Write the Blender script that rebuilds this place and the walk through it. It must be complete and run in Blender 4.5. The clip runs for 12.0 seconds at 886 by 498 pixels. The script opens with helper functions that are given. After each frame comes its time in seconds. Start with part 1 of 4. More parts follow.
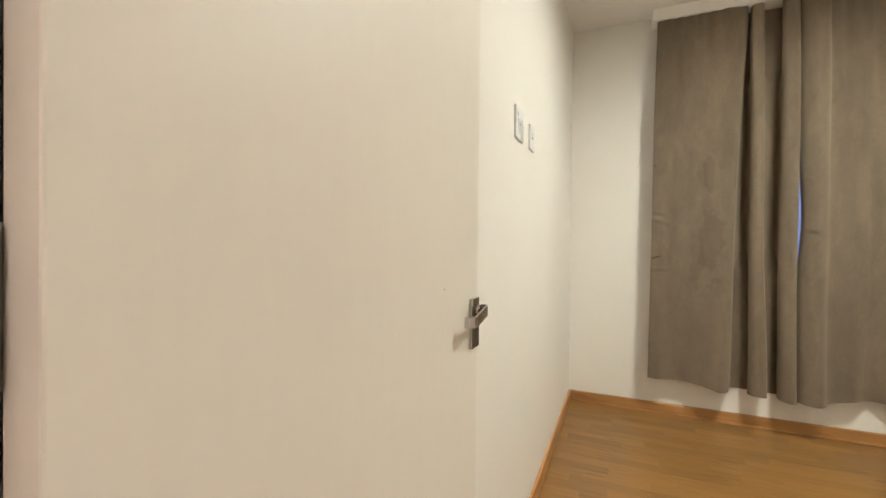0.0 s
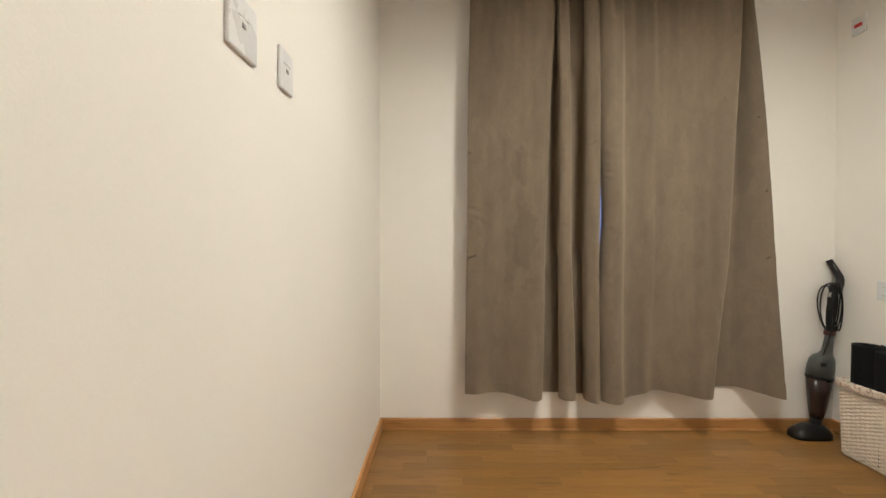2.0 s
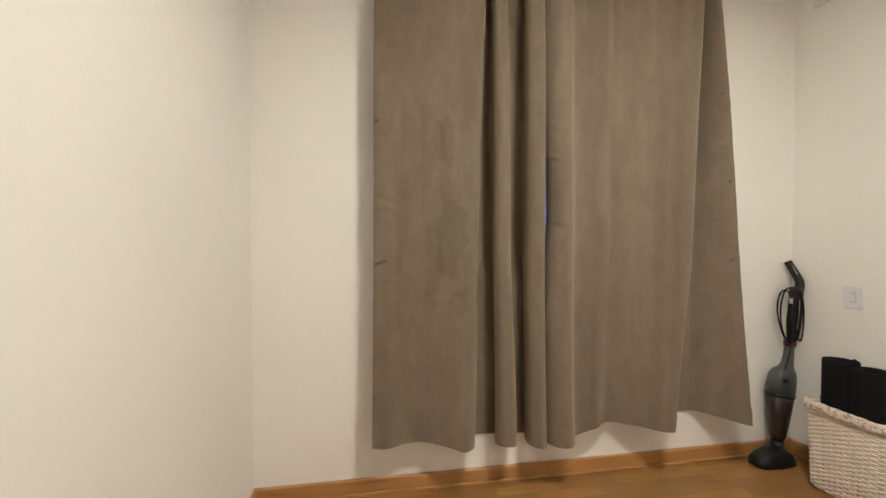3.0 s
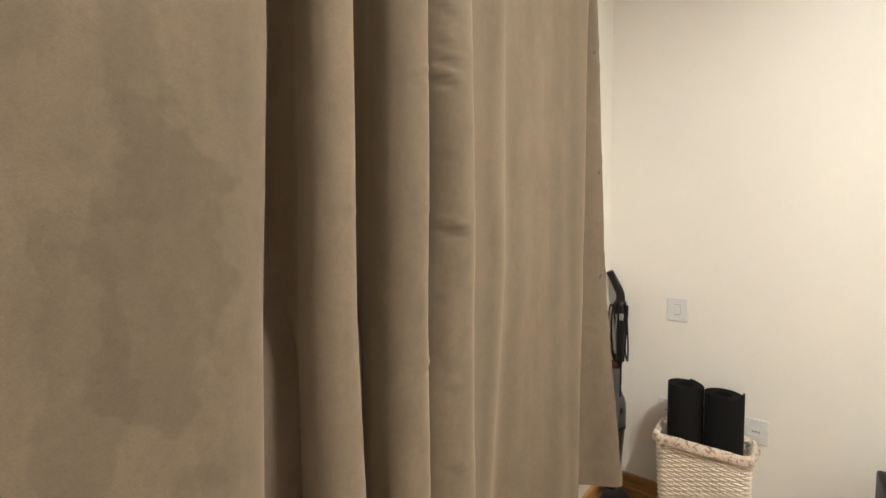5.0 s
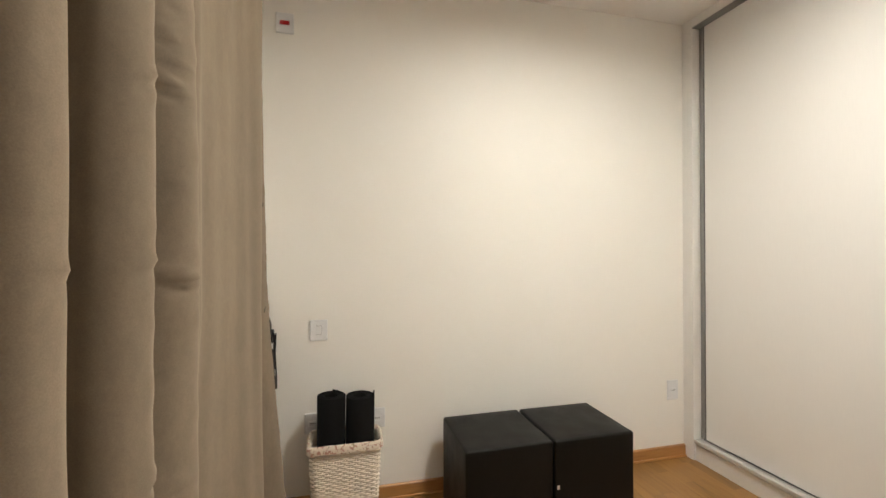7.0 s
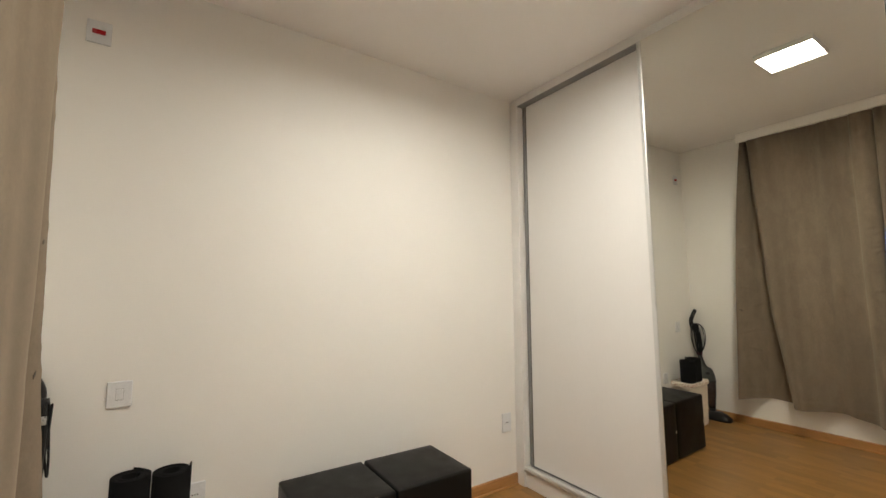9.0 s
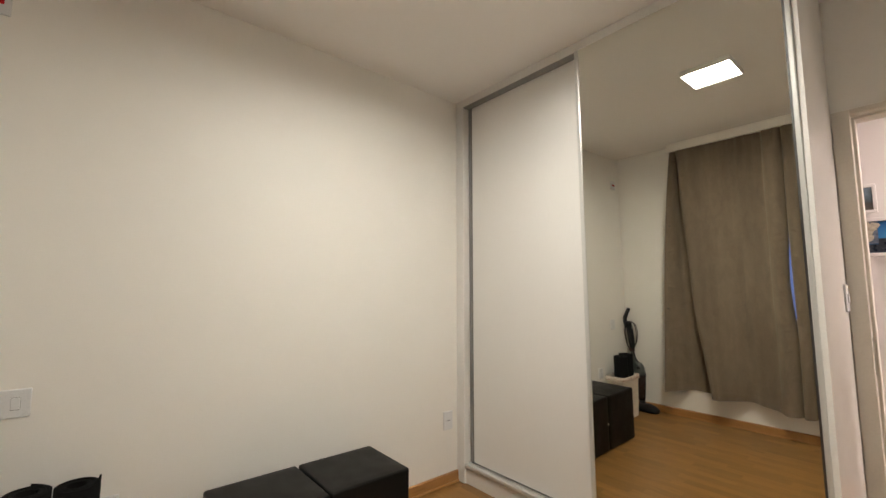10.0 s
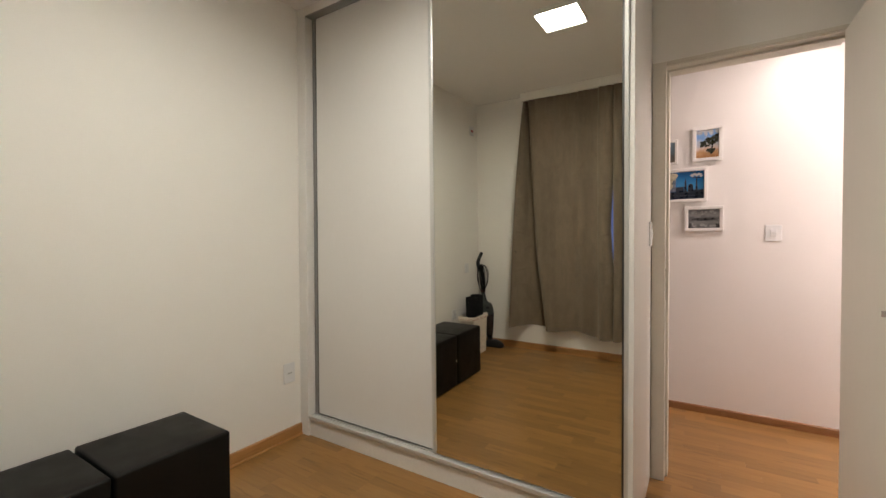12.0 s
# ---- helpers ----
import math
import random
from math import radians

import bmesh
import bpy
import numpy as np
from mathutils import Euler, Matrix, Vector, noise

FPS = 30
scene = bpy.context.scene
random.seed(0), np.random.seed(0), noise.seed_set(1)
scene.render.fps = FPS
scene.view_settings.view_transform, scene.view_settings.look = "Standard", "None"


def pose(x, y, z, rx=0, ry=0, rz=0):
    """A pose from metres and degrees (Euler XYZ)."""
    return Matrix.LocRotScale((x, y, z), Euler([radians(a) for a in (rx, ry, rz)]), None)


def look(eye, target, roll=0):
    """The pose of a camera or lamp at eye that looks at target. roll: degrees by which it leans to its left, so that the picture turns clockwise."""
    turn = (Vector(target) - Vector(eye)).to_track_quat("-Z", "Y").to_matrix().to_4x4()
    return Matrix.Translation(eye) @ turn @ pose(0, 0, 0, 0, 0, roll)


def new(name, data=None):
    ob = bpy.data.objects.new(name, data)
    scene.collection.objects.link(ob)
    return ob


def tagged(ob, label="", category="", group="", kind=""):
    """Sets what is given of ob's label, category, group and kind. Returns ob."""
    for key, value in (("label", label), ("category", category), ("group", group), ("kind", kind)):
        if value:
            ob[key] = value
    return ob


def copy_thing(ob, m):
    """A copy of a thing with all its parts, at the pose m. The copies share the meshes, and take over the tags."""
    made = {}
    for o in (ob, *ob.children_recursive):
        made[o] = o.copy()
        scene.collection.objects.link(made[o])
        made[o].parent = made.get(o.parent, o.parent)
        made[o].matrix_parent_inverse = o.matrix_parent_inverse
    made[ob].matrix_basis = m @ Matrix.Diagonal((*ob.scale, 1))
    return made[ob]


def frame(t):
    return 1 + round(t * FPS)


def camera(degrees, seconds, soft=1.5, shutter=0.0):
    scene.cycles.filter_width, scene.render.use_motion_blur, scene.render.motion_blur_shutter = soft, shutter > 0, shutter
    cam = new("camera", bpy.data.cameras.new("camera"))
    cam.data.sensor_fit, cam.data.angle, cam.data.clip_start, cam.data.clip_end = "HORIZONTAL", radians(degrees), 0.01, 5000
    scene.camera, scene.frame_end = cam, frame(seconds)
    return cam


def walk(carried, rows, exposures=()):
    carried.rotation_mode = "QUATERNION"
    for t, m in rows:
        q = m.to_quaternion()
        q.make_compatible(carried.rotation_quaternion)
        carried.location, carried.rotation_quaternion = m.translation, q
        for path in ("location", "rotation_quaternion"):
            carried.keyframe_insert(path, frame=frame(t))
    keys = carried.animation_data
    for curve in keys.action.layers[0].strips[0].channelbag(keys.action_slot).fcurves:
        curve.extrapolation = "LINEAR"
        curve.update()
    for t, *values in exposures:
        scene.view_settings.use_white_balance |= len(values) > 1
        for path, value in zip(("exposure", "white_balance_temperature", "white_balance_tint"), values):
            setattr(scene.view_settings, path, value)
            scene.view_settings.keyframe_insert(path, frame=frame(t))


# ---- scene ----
cam = camera(94.1, 12.0)
PATH = [
    (0, (0.304, -0.084, 1.129), (-0.488, 1.753, 1.112), 0.6),
    (0.5, (0.301, 0.059, 1.129), (-0.252, 1.981, 1.119), 0.3),
    (1, (0.316, 0.201, 1.129), (-0.034, 2.17, 1.119), 0.2),
    (1.5, (0.335, 0.366, 1.13), (0.162, 2.358, 1.115), 0.1),
    (2, (0.356, 0.572, 1.144), (0.351, 2.572, 1.117), 0.0),
    (2.5, (0.427, 0.858, 1.15), (0.583, 2.852, 1.113), -0.1),
    (4.5, (0.626, 2.189, 1.209), (1.778, 3.823, 1.15), -0.2),
    (5, (0.669, 2.433, 1.216), (2.204, 3.714, 1.15), -0.1),
    (5.5, (0.698, 2.553, 1.221), (2.526, 3.363, 1.165), -0.2),
    (6, (0.662, 2.604, 1.242), (2.643, 2.873, 1.196), -0.1),
    (6.5, (0.618, 2.653, 1.264), (2.61, 2.474, 1.234), -0.1),
    (7, (0.595, 2.701, 1.275), (2.535, 2.216, 1.287), -0.1),
    (7.5, (0.58, 2.701, 1.29), (2.457, 2.013, 1.359), -0.1),
    (9.5, (0.543, 2.637, 1.3), (2.129, 1.439, 1.514), -0.1),
    (10, (0.525, 2.61, 1.3), (2.046, 1.327, 1.499), -0.0),
    (10.5, (0.526, 2.592, 1.279), (1.971, 1.219, 1.438), -0.0),
    (11, (0.54, 2.559, 1.25), (1.896, 1.091, 1.335), -0.1),
    (11.5, (0.554, 2.486, 1.237), (1.791, 0.915, 1.246), -0.2),
    (12, (0.56, 2.355, 1.233), (1.624, 0.661, 1.196), -0.2),
]
EXPOSURES = [(0, 0.19, 6450, 4), (1, 0.13, 6450, 5), (2.5, 0.07, 6500, 10), (4.5, 0.44, 6500, 10), (5, 0.44, 6500, 10), (5.5, 0.29, 6500, 10), (6.5, 0.14, 6500, 10), (7.5, 0.11, 6500, 10), (9.5, -0.13, 6500, 10), (10.5, -0.28, 6500, 10), (12, -0.44, 6500, 9)]
walk(cam, [(t, look(eye, target, roll)) for t, eye, target, roll in PATH], EXPOSURES)

# ---- plan, in metres ----
WEST, EAST, SOUTH, NORTH, CEIL = -0.038, 2.745, -0.025, 3.10, 2.70
DOOR_W, DOOR_E, DOOR_H = 0.03, 0.718, 2.11      # doorway in the south wall
HALL_S, HALL_N, HALL_CEIL = -1.12, -0.15, 2.62
WD_W, WD_FRONT = 0.782, 0.61                    # wardrobe: outer west face and front
WIN = (0.62, 2.02, 0.95, 2.25)                  # window: x0, x1, z0, z1

# ---- light ----
LAMP = (1.355, 1.62, 0.27)                     # ceiling panel: x, y, side
PANEL_GLOW, HALL_GLOW, HALL_GLOW_ADDED = 206.0, 260.0, 2300.0
world = bpy.data.worlds.new("dusk")
scene.world = world
world.use_nodes = True
bg = world.node_tree.nodes["Background"]
bg.inputs["Color"].default_value = (0.30, 0.38, 0.85, 1)
bg.inputs["Strength"].default_value = 0.85


# ---- materials ----
def nodes_of(name):
    m = bpy.data.materials.new(name)
    m.use_nodes = True
    nt = m.node_tree
    return m, nt, nt.nodes["Principled BSDF"]


def add(nt, kind, **values):
    n = nt.nodes.new(kind)
    for key, v in values.items():
        n.inputs[key.replace("_", " ")].default_value = v
    return n


def surface(name, colour, rough=0.5, metal=0.0, scale=6.0, vary=0.05, grain=120.0, grain_vary=0.03, bump=0.02,
            stretch=(1, 1, 1), sheen=0.0, rough_vary=0.08, per_piece=0.0, local=False, spec=0.5):
    """A paint, cloth, leather or metal: two scales of variation in colour and gloss, and a fine relief."""
    m, nt, bsdf = nodes_of(name)
    link = nt.links.new
    if local:
        place = nt.nodes.new("ShaderNodeTexCoord").outputs["Object"]
    else:
        place = nt.nodes.new("ShaderNodeNewGeometry").outputs["Position"]
    mapping = add(nt, "ShaderNodeMapping", Scale=stretch)
    link(place, mapping.inputs["Vector"])
    big = add(nt, "ShaderNodeTexNoise", Scale=scale, Detail=4.0, Roughness=0.55)
    fine = add(nt, "ShaderNodeTexNoise", Scale=grain, Detail=3.0, Roughness=0.6)
    for n in (big, fine):
        link(mapping.outputs["Vector"], n.inputs["Vector"])
    amount = None
    for n, v in ((big, vary), (fine, grain_vary)):
        r = add(nt, "ShaderNodeMapRange")
        r.inputs["From Min"].default_value, r.inputs["From Max"].default_value = 0.3, 0.7
        r.inputs["To Min"].default_value, r.inputs["To Max"].default_value = 1 - v, 1 + v
        link(n.outputs["Fac"], r.inputs["Value"])
        if amount is None:
            amount = r.outputs["Result"]
        else:
            mul = nt.nodes.new("ShaderNodeMath")
            mul.operation = "MULTIPLY"
            link(amount, mul.inputs[0]), link(r.outputs["Result"], mul.inputs[1])
            amount = mul.outputs["Value"]
    if per_piece:
        info = nt.nodes.new("ShaderNodeObjectInfo")
        r = add(nt, "ShaderNodeMapRange")
        r.inputs["To Min"].default_value, r.inputs["To Max"].default_value = 1 - per_piece, 1 + per_piece
        link(info.outputs["Random"], r.inputs["Value"])
        mul = nt.nodes.new("ShaderNodeMath")
        mul.operation = "MULTIPLY"
        link(amount, mul.inputs[0]), link(r.outputs["Result"], mul.inputs[1])
        amount = mul.outputs["Value"]
    scale_node = nt.nodes.new("ShaderNodeVectorMath")
    scale_node.operation = "SCALE"
    scale_node.inputs[0].default_value = colour
    link(amount, scale_node.inputs["Scale"])
    link(scale_node.outputs["Vector"], bsdf.inputs["Base Color"])
    r = add(nt, "ShaderNodeMapRange")
    r.inputs["From Min"].default_value, r.inputs["From Max"].default_value = 0.3, 0.7
    r.inputs["To Min"].default_value, r.inputs["To Max"].default_value = max(0.02, rough - rough_vary), min(1, rough + rough_vary)
    link(big.outputs["Fac"], r.inputs["Value"])
    link(r.outputs["Result"], bsdf.inputs["Roughness"])
    bsdf.inputs["Metallic"].default_value = metal
    bsdf.inputs["Specular IOR Level"].default_value = spec
    if sheen:
        bsdf.inputs["Sheen Weight"].default_value = sheen
        bsdf.inputs["Sheen Roughness"].default_value = 0.4
    if bump:
        b = add(nt, "ShaderNodeBump", Strength=bump, Distance=0.01)
        link(fine.outputs["Fac"], b.inputs["Height"])
        link(b.outputs["Normal"], bsdf.inputs["Normal"])
    return m


def laminate(name, colour, dark, per_island=False, along_y=False):
    """Oak-print laminate: long grain along x or y, a few dark streaks, each strip its own tone."""
    m, nt, bsdf = nodes_of(name)
    link = nt.links.new
    place = nt.nodes.new("ShaderNodeNewGeometry")
    if per_island:
        rnd = place.outputs["Random Per Island"]
    else:
        rnd = nt.nodes.new("ShaderNodeObjectInfo").outputs["Random"]
    shift = nt.nodes.new("ShaderNodeCombineXYZ")
    ten = nt.nodes.new("ShaderNodeMath")
    ten.operation = "MULTIPLY"
    ten.inputs[1].default_value = 37.0
    link(rnd, ten.inputs[0])
    link(ten.outputs["Value"], shift.inputs["X"]), link(ten.outputs["Value"], shift.inputs["Z"])
    plus = nt.nodes.new("ShaderNodeVectorMath")
    link(place.outputs["Position"], plus.inputs[0]), link(shift.outputs["Vector"], plus.inputs[1])
    mapping = add(nt, "ShaderNodeMapping", Scale=(9.0, 1.0, 9.0) if along_y else (1.0, 9.0, 9.0))
    link(plus.outputs["Vector"], mapping.inputs["Vector"])
    grain = add(nt, "ShaderNodeTexNoise", Scale=5.0, Detail=6.0, Roughness=0.6, Distortion=0.4)
    streak = add(nt, "ShaderNodeTexNoise", Scale=4.6, Detail=3.0, Roughness=0.5)
    for n in (grain, streak):
        link(mapping.outputs["Vector"], n.inputs["Vector"])
    ramp = nt.nodes.new("ShaderNodeValToRGB")
    ramp.color_ramp.elements[0].position, ramp.color_ramp.elements[1].position = 0.20, 0.70
    ramp.color_ramp.elements[0].color, ramp.color_ramp.elements[1].color = (*dark, 1), (*colour, 1)
    link(grain.outputs["Fac"], ramp.inputs["Fac"])
    tone = add(nt, "ShaderNodeMapRange")
    tone.inputs["To Min"].default_value, tone.inputs["To Max"].default_value = 0.80, 1.14
    link(rnd, tone.inputs["Value"])
    dim = add(nt, "ShaderNodeMapRange")
    dim.inputs["From Min"].default_value, dim.inputs["From Max"].default_value = 0.29, 0.41
    dim.inputs["To Min"].default_value, dim.inputs["To Max"].default_value = 0.74, 1.0
    link(streak.outputs["Fac"], dim.inputs["Value"])
    mul = nt.nodes.new("ShaderNodeMath")
    mul.operation = "MULTIPLY"
    link(tone.outputs["Result"], mul.inputs[0]), link(dim.outputs["Result"], mul.inputs[1])
    out = nt.nodes.new("ShaderNodeVectorMath")
    out.operation = "SCALE"
    link(ramp.outputs["Color"], out.inputs[0]), link(mul.outputs["Value"], out.inputs["Scale"])
    link(out.outputs["Vector"], bsdf.inputs["Base Color"])
    bsdf.inputs["Roughness"].default_value = 0.34
    b = add(nt, "ShaderNodeBump", Strength=0.05, Distance=0.004)
    link(grain.outputs["Fac"], b.inputs["Height"]), link(b.outputs["Normal"], bsdf.inputs["Normal"])
    return m


def suede(name, colour, blot, stains=()):
    """Suede-like curtain cloth: vertical tone bands painting the shading of shallow folds, brushed blotches, fine nap
    and a velvet sheen.
    """
    m, nt, bsdf = nodes_of(name)
    link = nt.links.new
    place = nt.nodes.new("ShaderNodeNewGeometry").outputs["Position"]
    factor = None
    for scale, stretch, detail, lo, hi, f0, f1 in ((7.5, (1, 1, 0.10), 3.0, 0.84, 1.10, 0.32, 0.68), (3.6, (1.6, 1, 0.55), 7.0, blot, 1.0, 0.44, 0.475),
                                                   (19.0, (1, 1, 0.45), 6.0, 0.90, 1.07, 0.34, 0.66), (90.0, (1, 1, 0.7), 4.0, 0.93, 1.07, 0.3, 0.7), (520.0, (1, 1, 1), 2.0, 0.88, 1.12, 0.3, 0.7)):
        mp = add(nt, "ShaderNodeMapping", Scale=stretch, Location=(scale, 0, scale * 0.7))
        link(place, mp.inputs["Vector"])
        n = add(nt, "ShaderNodeTexNoise", Scale=scale, Detail=detail, Roughness=0.55, Distortion=0.3)
        link(mp.outputs["Vector"], n.inputs["Vector"])
        r = add(nt, "ShaderNodeMapRange")
        r.inputs["From Min"].default_value, r.inputs["From Max"].default_value = f0, f1
        r.inputs["To Min"].default_value, r.inputs["To Max"].default_value = lo, hi
        link(n.outputs["Fac"], r.inputs["Value"])
        if factor is None:
            factor = r.outputs["Result"]
        else:
            mul = nt.nodes.new("ShaderNodeMath")
            mul.operation = "MULTIPLY"
            link(factor, mul.inputs[0]), link(r.outputs["Result"], mul.inputs[1])
            factor = mul.outputs["Value"]
    warp = add(nt, "ShaderNodeTexNoise", Scale=10.0, Detail=5.0, Roughness=0.55)
    link(place, warp.inputs["Vector"])
    for sx, sz, rx, rz, tone in stains:
        mp = add(nt, "ShaderNodeMapping", Location=(-sx / rx, 0, -sz / rz), Scale=(1 / rx, 0, 1 / rz))
        link(place, mp.inputs["Vector"])
        far = nt.nodes.new("ShaderNodeVectorMath")
        far.operation = "LENGTH"
        link(mp.outputs["Vector"], far.inputs[0])
        ragged = nt.nodes.new("ShaderNodeMath")
        ragged.operation = "MULTIPLY_ADD"
        ragged.inputs[1].default_value = 2.6
        link(warp.outputs["Fac"], ragged.inputs[0]), link(far.outputs["Value"], ragged.inputs[2])
        r = add(nt, "ShaderNodeMapRange")
        r.inputs["From Min"].default_value, r.inputs["From Max"].default_value = 2.13, 2.26
        r.inputs["To Min"].default_value, r.inputs["To Max"].default_value = tone, 1.0
        link(ragged.outputs["Value"], r.inputs["Value"])
        mul = nt.nodes.new("ShaderNodeMath")
        mul.operation = "MULTIPLY"
        link(factor, mul.inputs[0]), link(r.outputs["Result"], mul.inputs[1])
        factor = mul.outputs["Value"]
    out = nt.nodes.new("ShaderNodeVectorMath")
    out.operation = "SCALE"
    out.inputs[0].default_value = colour
    link(factor, out.inputs["Scale"])
    link(out.outputs["Vector"], bsdf.inputs["Base Color"])
    bsdf.inputs["Roughness"].default_value = 0.88
    bsdf.inputs["Specular IOR Level"].default_value = 0.15
    bsdf.inputs["Sheen Weight"].default_value = 0.30
    bsdf.inputs["Sheen Roughness"].default_value = 0.80
    bsdf.inputs["Sheen Tint"].default_value = (1.0, 0.86, 0.66, 1)
    b = add(nt, "ShaderNodeBump", Strength=0.05, Distance=0.003)
    link(n.outputs["Fac"], b.inputs["Height"]), link(b.outputs["Normal"], bsdf.inputs["Normal"])
    return m


def printed(name, cloth, rose, leaf):
    """Cotton with small scattered rose and leaf prints."""
    m, nt, bsdf = nodes_of(name)
    link = nt.links.new
    place = nt.nodes.new("ShaderNodeNewGeometry").outputs["Position"]
    colour = None
    for tone, scale, lo, hi in ((rose, 62.0, 0.56, 0.60), (leaf, 85.0, 0.62, 0.66)):
        n = add(nt, "ShaderNodeTexNoise", Scale=scale, Detail=2.0, Roughness=0.5, Distortion=0.6)
        link(place, n.inputs["Vector"])
        r = add(nt, "ShaderNodeMapRange")
        r.inputs["From Min"].default_value, r.inputs["From Max"].default_value = lo, hi
        link(n.outputs["Fac"], r.inputs["Value"])
        mix = nt.nodes.new("ShaderNodeMix")
        mix.data_type = "RGBA"
        mix.inputs[6].default_value, mix.inputs[7].default_value = (*cloth, 1), (*tone, 1)
        if colour is not None:
            link(colour, mix.inputs[6])
        link(r.outputs["Result"], mix.inputs[0])
        colour = mix.outputs[2]
    link(colour, bsdf.inputs["Base Color"])
    bsdf.inputs["Roughness"].default_value = 0.9
    weave = add(nt, "ShaderNodeTexNoise", Scale=420.0, Detail=2.0)
    link(place, weave.inputs["Vector"])
    b = add(nt, "ShaderNodeBump", Strength=0.10, Distance=0.002)
    link(weave.outputs["Fac"], b.inputs["Height"]), link(b.outputs["Normal"], bsdf.inputs["Normal"])
    return m


def glowing(name, colour, strength):
    m, nt, bsdf = nodes_of(name)
    bsdf.inputs["Base Color"].default_value = (0.8, 0.8, 0.8, 1)
    bsdf.inputs["Emission Color"].default_value = (*colour, 1)
    bsdf.inputs["Emission Strength"].default_value = strength
    return m


def mirror_glass():
    m, nt, bsdf = nodes_of("mirror silver")
    bsdf.inputs["Base Color"].default_value = (0.74, 0.74, 0.69, 1)
    bsdf.inputs["Metallic"].default_value = 1.0
    bsdf.inputs["Roughness"].default_value = 0.012
    return m


def clear_glass():
    m, nt, bsdf = nodes_of("window glass")
    bsdf.inputs["Base Color"].default_value = (0.95, 0.97, 1.0, 1)
    bsdf.inputs["Roughness"].default_value = 0.01
    bsdf.inputs["Transmission Weight"].default_value = 1.0
    bsdf.inputs["IOR"].default_value = 1.45
    return m


def print_paper(name, stops, blob, blob_level):
    """A colour print: bands of colour from the lower edge up, with one ragged dark shape over them."""
    m, nt, bsdf = nodes_of(name)
    link = nt.links.new
    co = nt.nodes.new("ShaderNodeTexCoord")
    sep = nt.nodes.new("ShaderNodeSeparateXYZ")
    link(co.outputs["Generated"], sep.inputs["Vector"])
    wob = add(nt, "ShaderNodeTexNoise", Scale=5.0, Detail=5.0)
    link(co.outputs["Generated"], wob.inputs["Vector"])
    mix = nt.nodes.new("ShaderNodeMath")
    mix.operation = "MULTIPLY_ADD"
    mix.inputs[1].default_value = 0.45
    link(wob.outputs["Fac"], mix.inputs[0]), link(sep.outputs["Z"], mix.inputs[2])
    ramp = nt.nodes.new("ShaderNodeValToRGB")
    els = ramp.color_ramp.elements
    while len(els) < len(stops):
        els.new(0.5)
    for e, (p, c) in zip(els, stops):
        e.position, e.color = p, (*c, 1)
    sub = nt.nodes.new("ShaderNodeMath")
    sub.operation = "SUBTRACT"
    sub.inputs[1].default_value = 0.22
    link(mix.outputs["Value"], sub.inputs[0]), link(sub.outputs["Value"], ramp.inputs["Fac"])
    cx, cz, rx, rz = blob
    mp = add(nt, "ShaderNodeMapping", Location=(-cx / rx, 0, -cz / rz), Scale=(1 / rx, 0.0, 1 / rz))
    link(co.outputs["Generated"], mp.inputs["Vector"])
    ln = nt.nodes.new("ShaderNodeVectorMath")
    ln.operation = "LENGTH"
    link(mp.outputs["Vector"], ln.inputs[0])
    fine = add(nt, "ShaderNodeTexNoise", Scale=11.0, Detail=6.0, Roughness=0.7)
    link(co.outputs["Generated"], fine.inputs["Vector"])
    s2 = nt.nodes.new("ShaderNodeMath")
    s2.operation = "MULTIPLY_ADD"
    s2.inputs[1].default_value = 1.5
    link(fine.outputs["Fac"], s2.inputs[0]), link(ln.outputs["Value"], s2.inputs[2])
    edge = add(nt, "ShaderNodeMapRange")
    edge.inputs["From Min"].default_value, edge.inputs["From Max"].default_value = 1.55, 1.7
    link(s2.outputs["Value"], edge.inputs["Value"])
    m2 = nt.nodes.new("ShaderNodeMix")
    m2.data_type = "RGBA"
    m2.inputs[6].default_value = (*blob_level, 1)
    link(edge.outputs["Result"], m2.inputs[0]), link(ramp.outputs["Color"], m2.inputs[7])
    link(m2.outputs[2], bsdf.inputs["Base Color"])
    bsdf.inputs["Roughness"].default_value = 0.25
    return m


WALL = surface("white wall paint", (0.865, 0.842, 0.792), 0.62, vary=0.014, scale=1.6, grain=220, grain_vary=0.010, bump=0.045)
HALL_WALL = surface("hall wall paint", (0.82, 0.79, 0.77), 0.6, vary=0.012, scale=1.6, grain=260, grain_vary=0.008, bump=0.04)
CEILING = surface("ceiling paint", (0.85, 0.825, 0.79), 0.75, vary=0.015, scale=1.2, grain=200, grain_vary=0.008, bump=0.04)
DOOR_PAINT = surface("satin door lacquer", (0.82, 0.785, 0.71), 0.50, vary=0.015, scale=2.0, grain=60, grain_vary=0.008, bump=0.012, stretch=(1, 1, 0.15))
FRAME_PAINT = surface("door frame lacquer", (0.70, 0.66, 0.58), 0.4, vary=0.02, scale=3.0, bump=0.015)
BOARD_WHITE = surface("white melamine board", (0.80, 0.785, 0.76), 0.32, vary=0.012, scale=1.5, grain=300, grain_vary=0.012, bump=0.006, stretch=(1, 1, 0.05), rough_vary=0.015)
CARCASS = surface("white carcass board", (0.79, 0.775, 0.745), 0.38, vary=0.012, bump=0.012)
ALU = surface("anodised aluminium", (0.66, 0.66, 0.64), 0.36, 0.45, vary=0.03, grain=200, grain_vary=0.02, stretch=(1, 1, 0.05), bump=0.005, rough_vary=0.03)
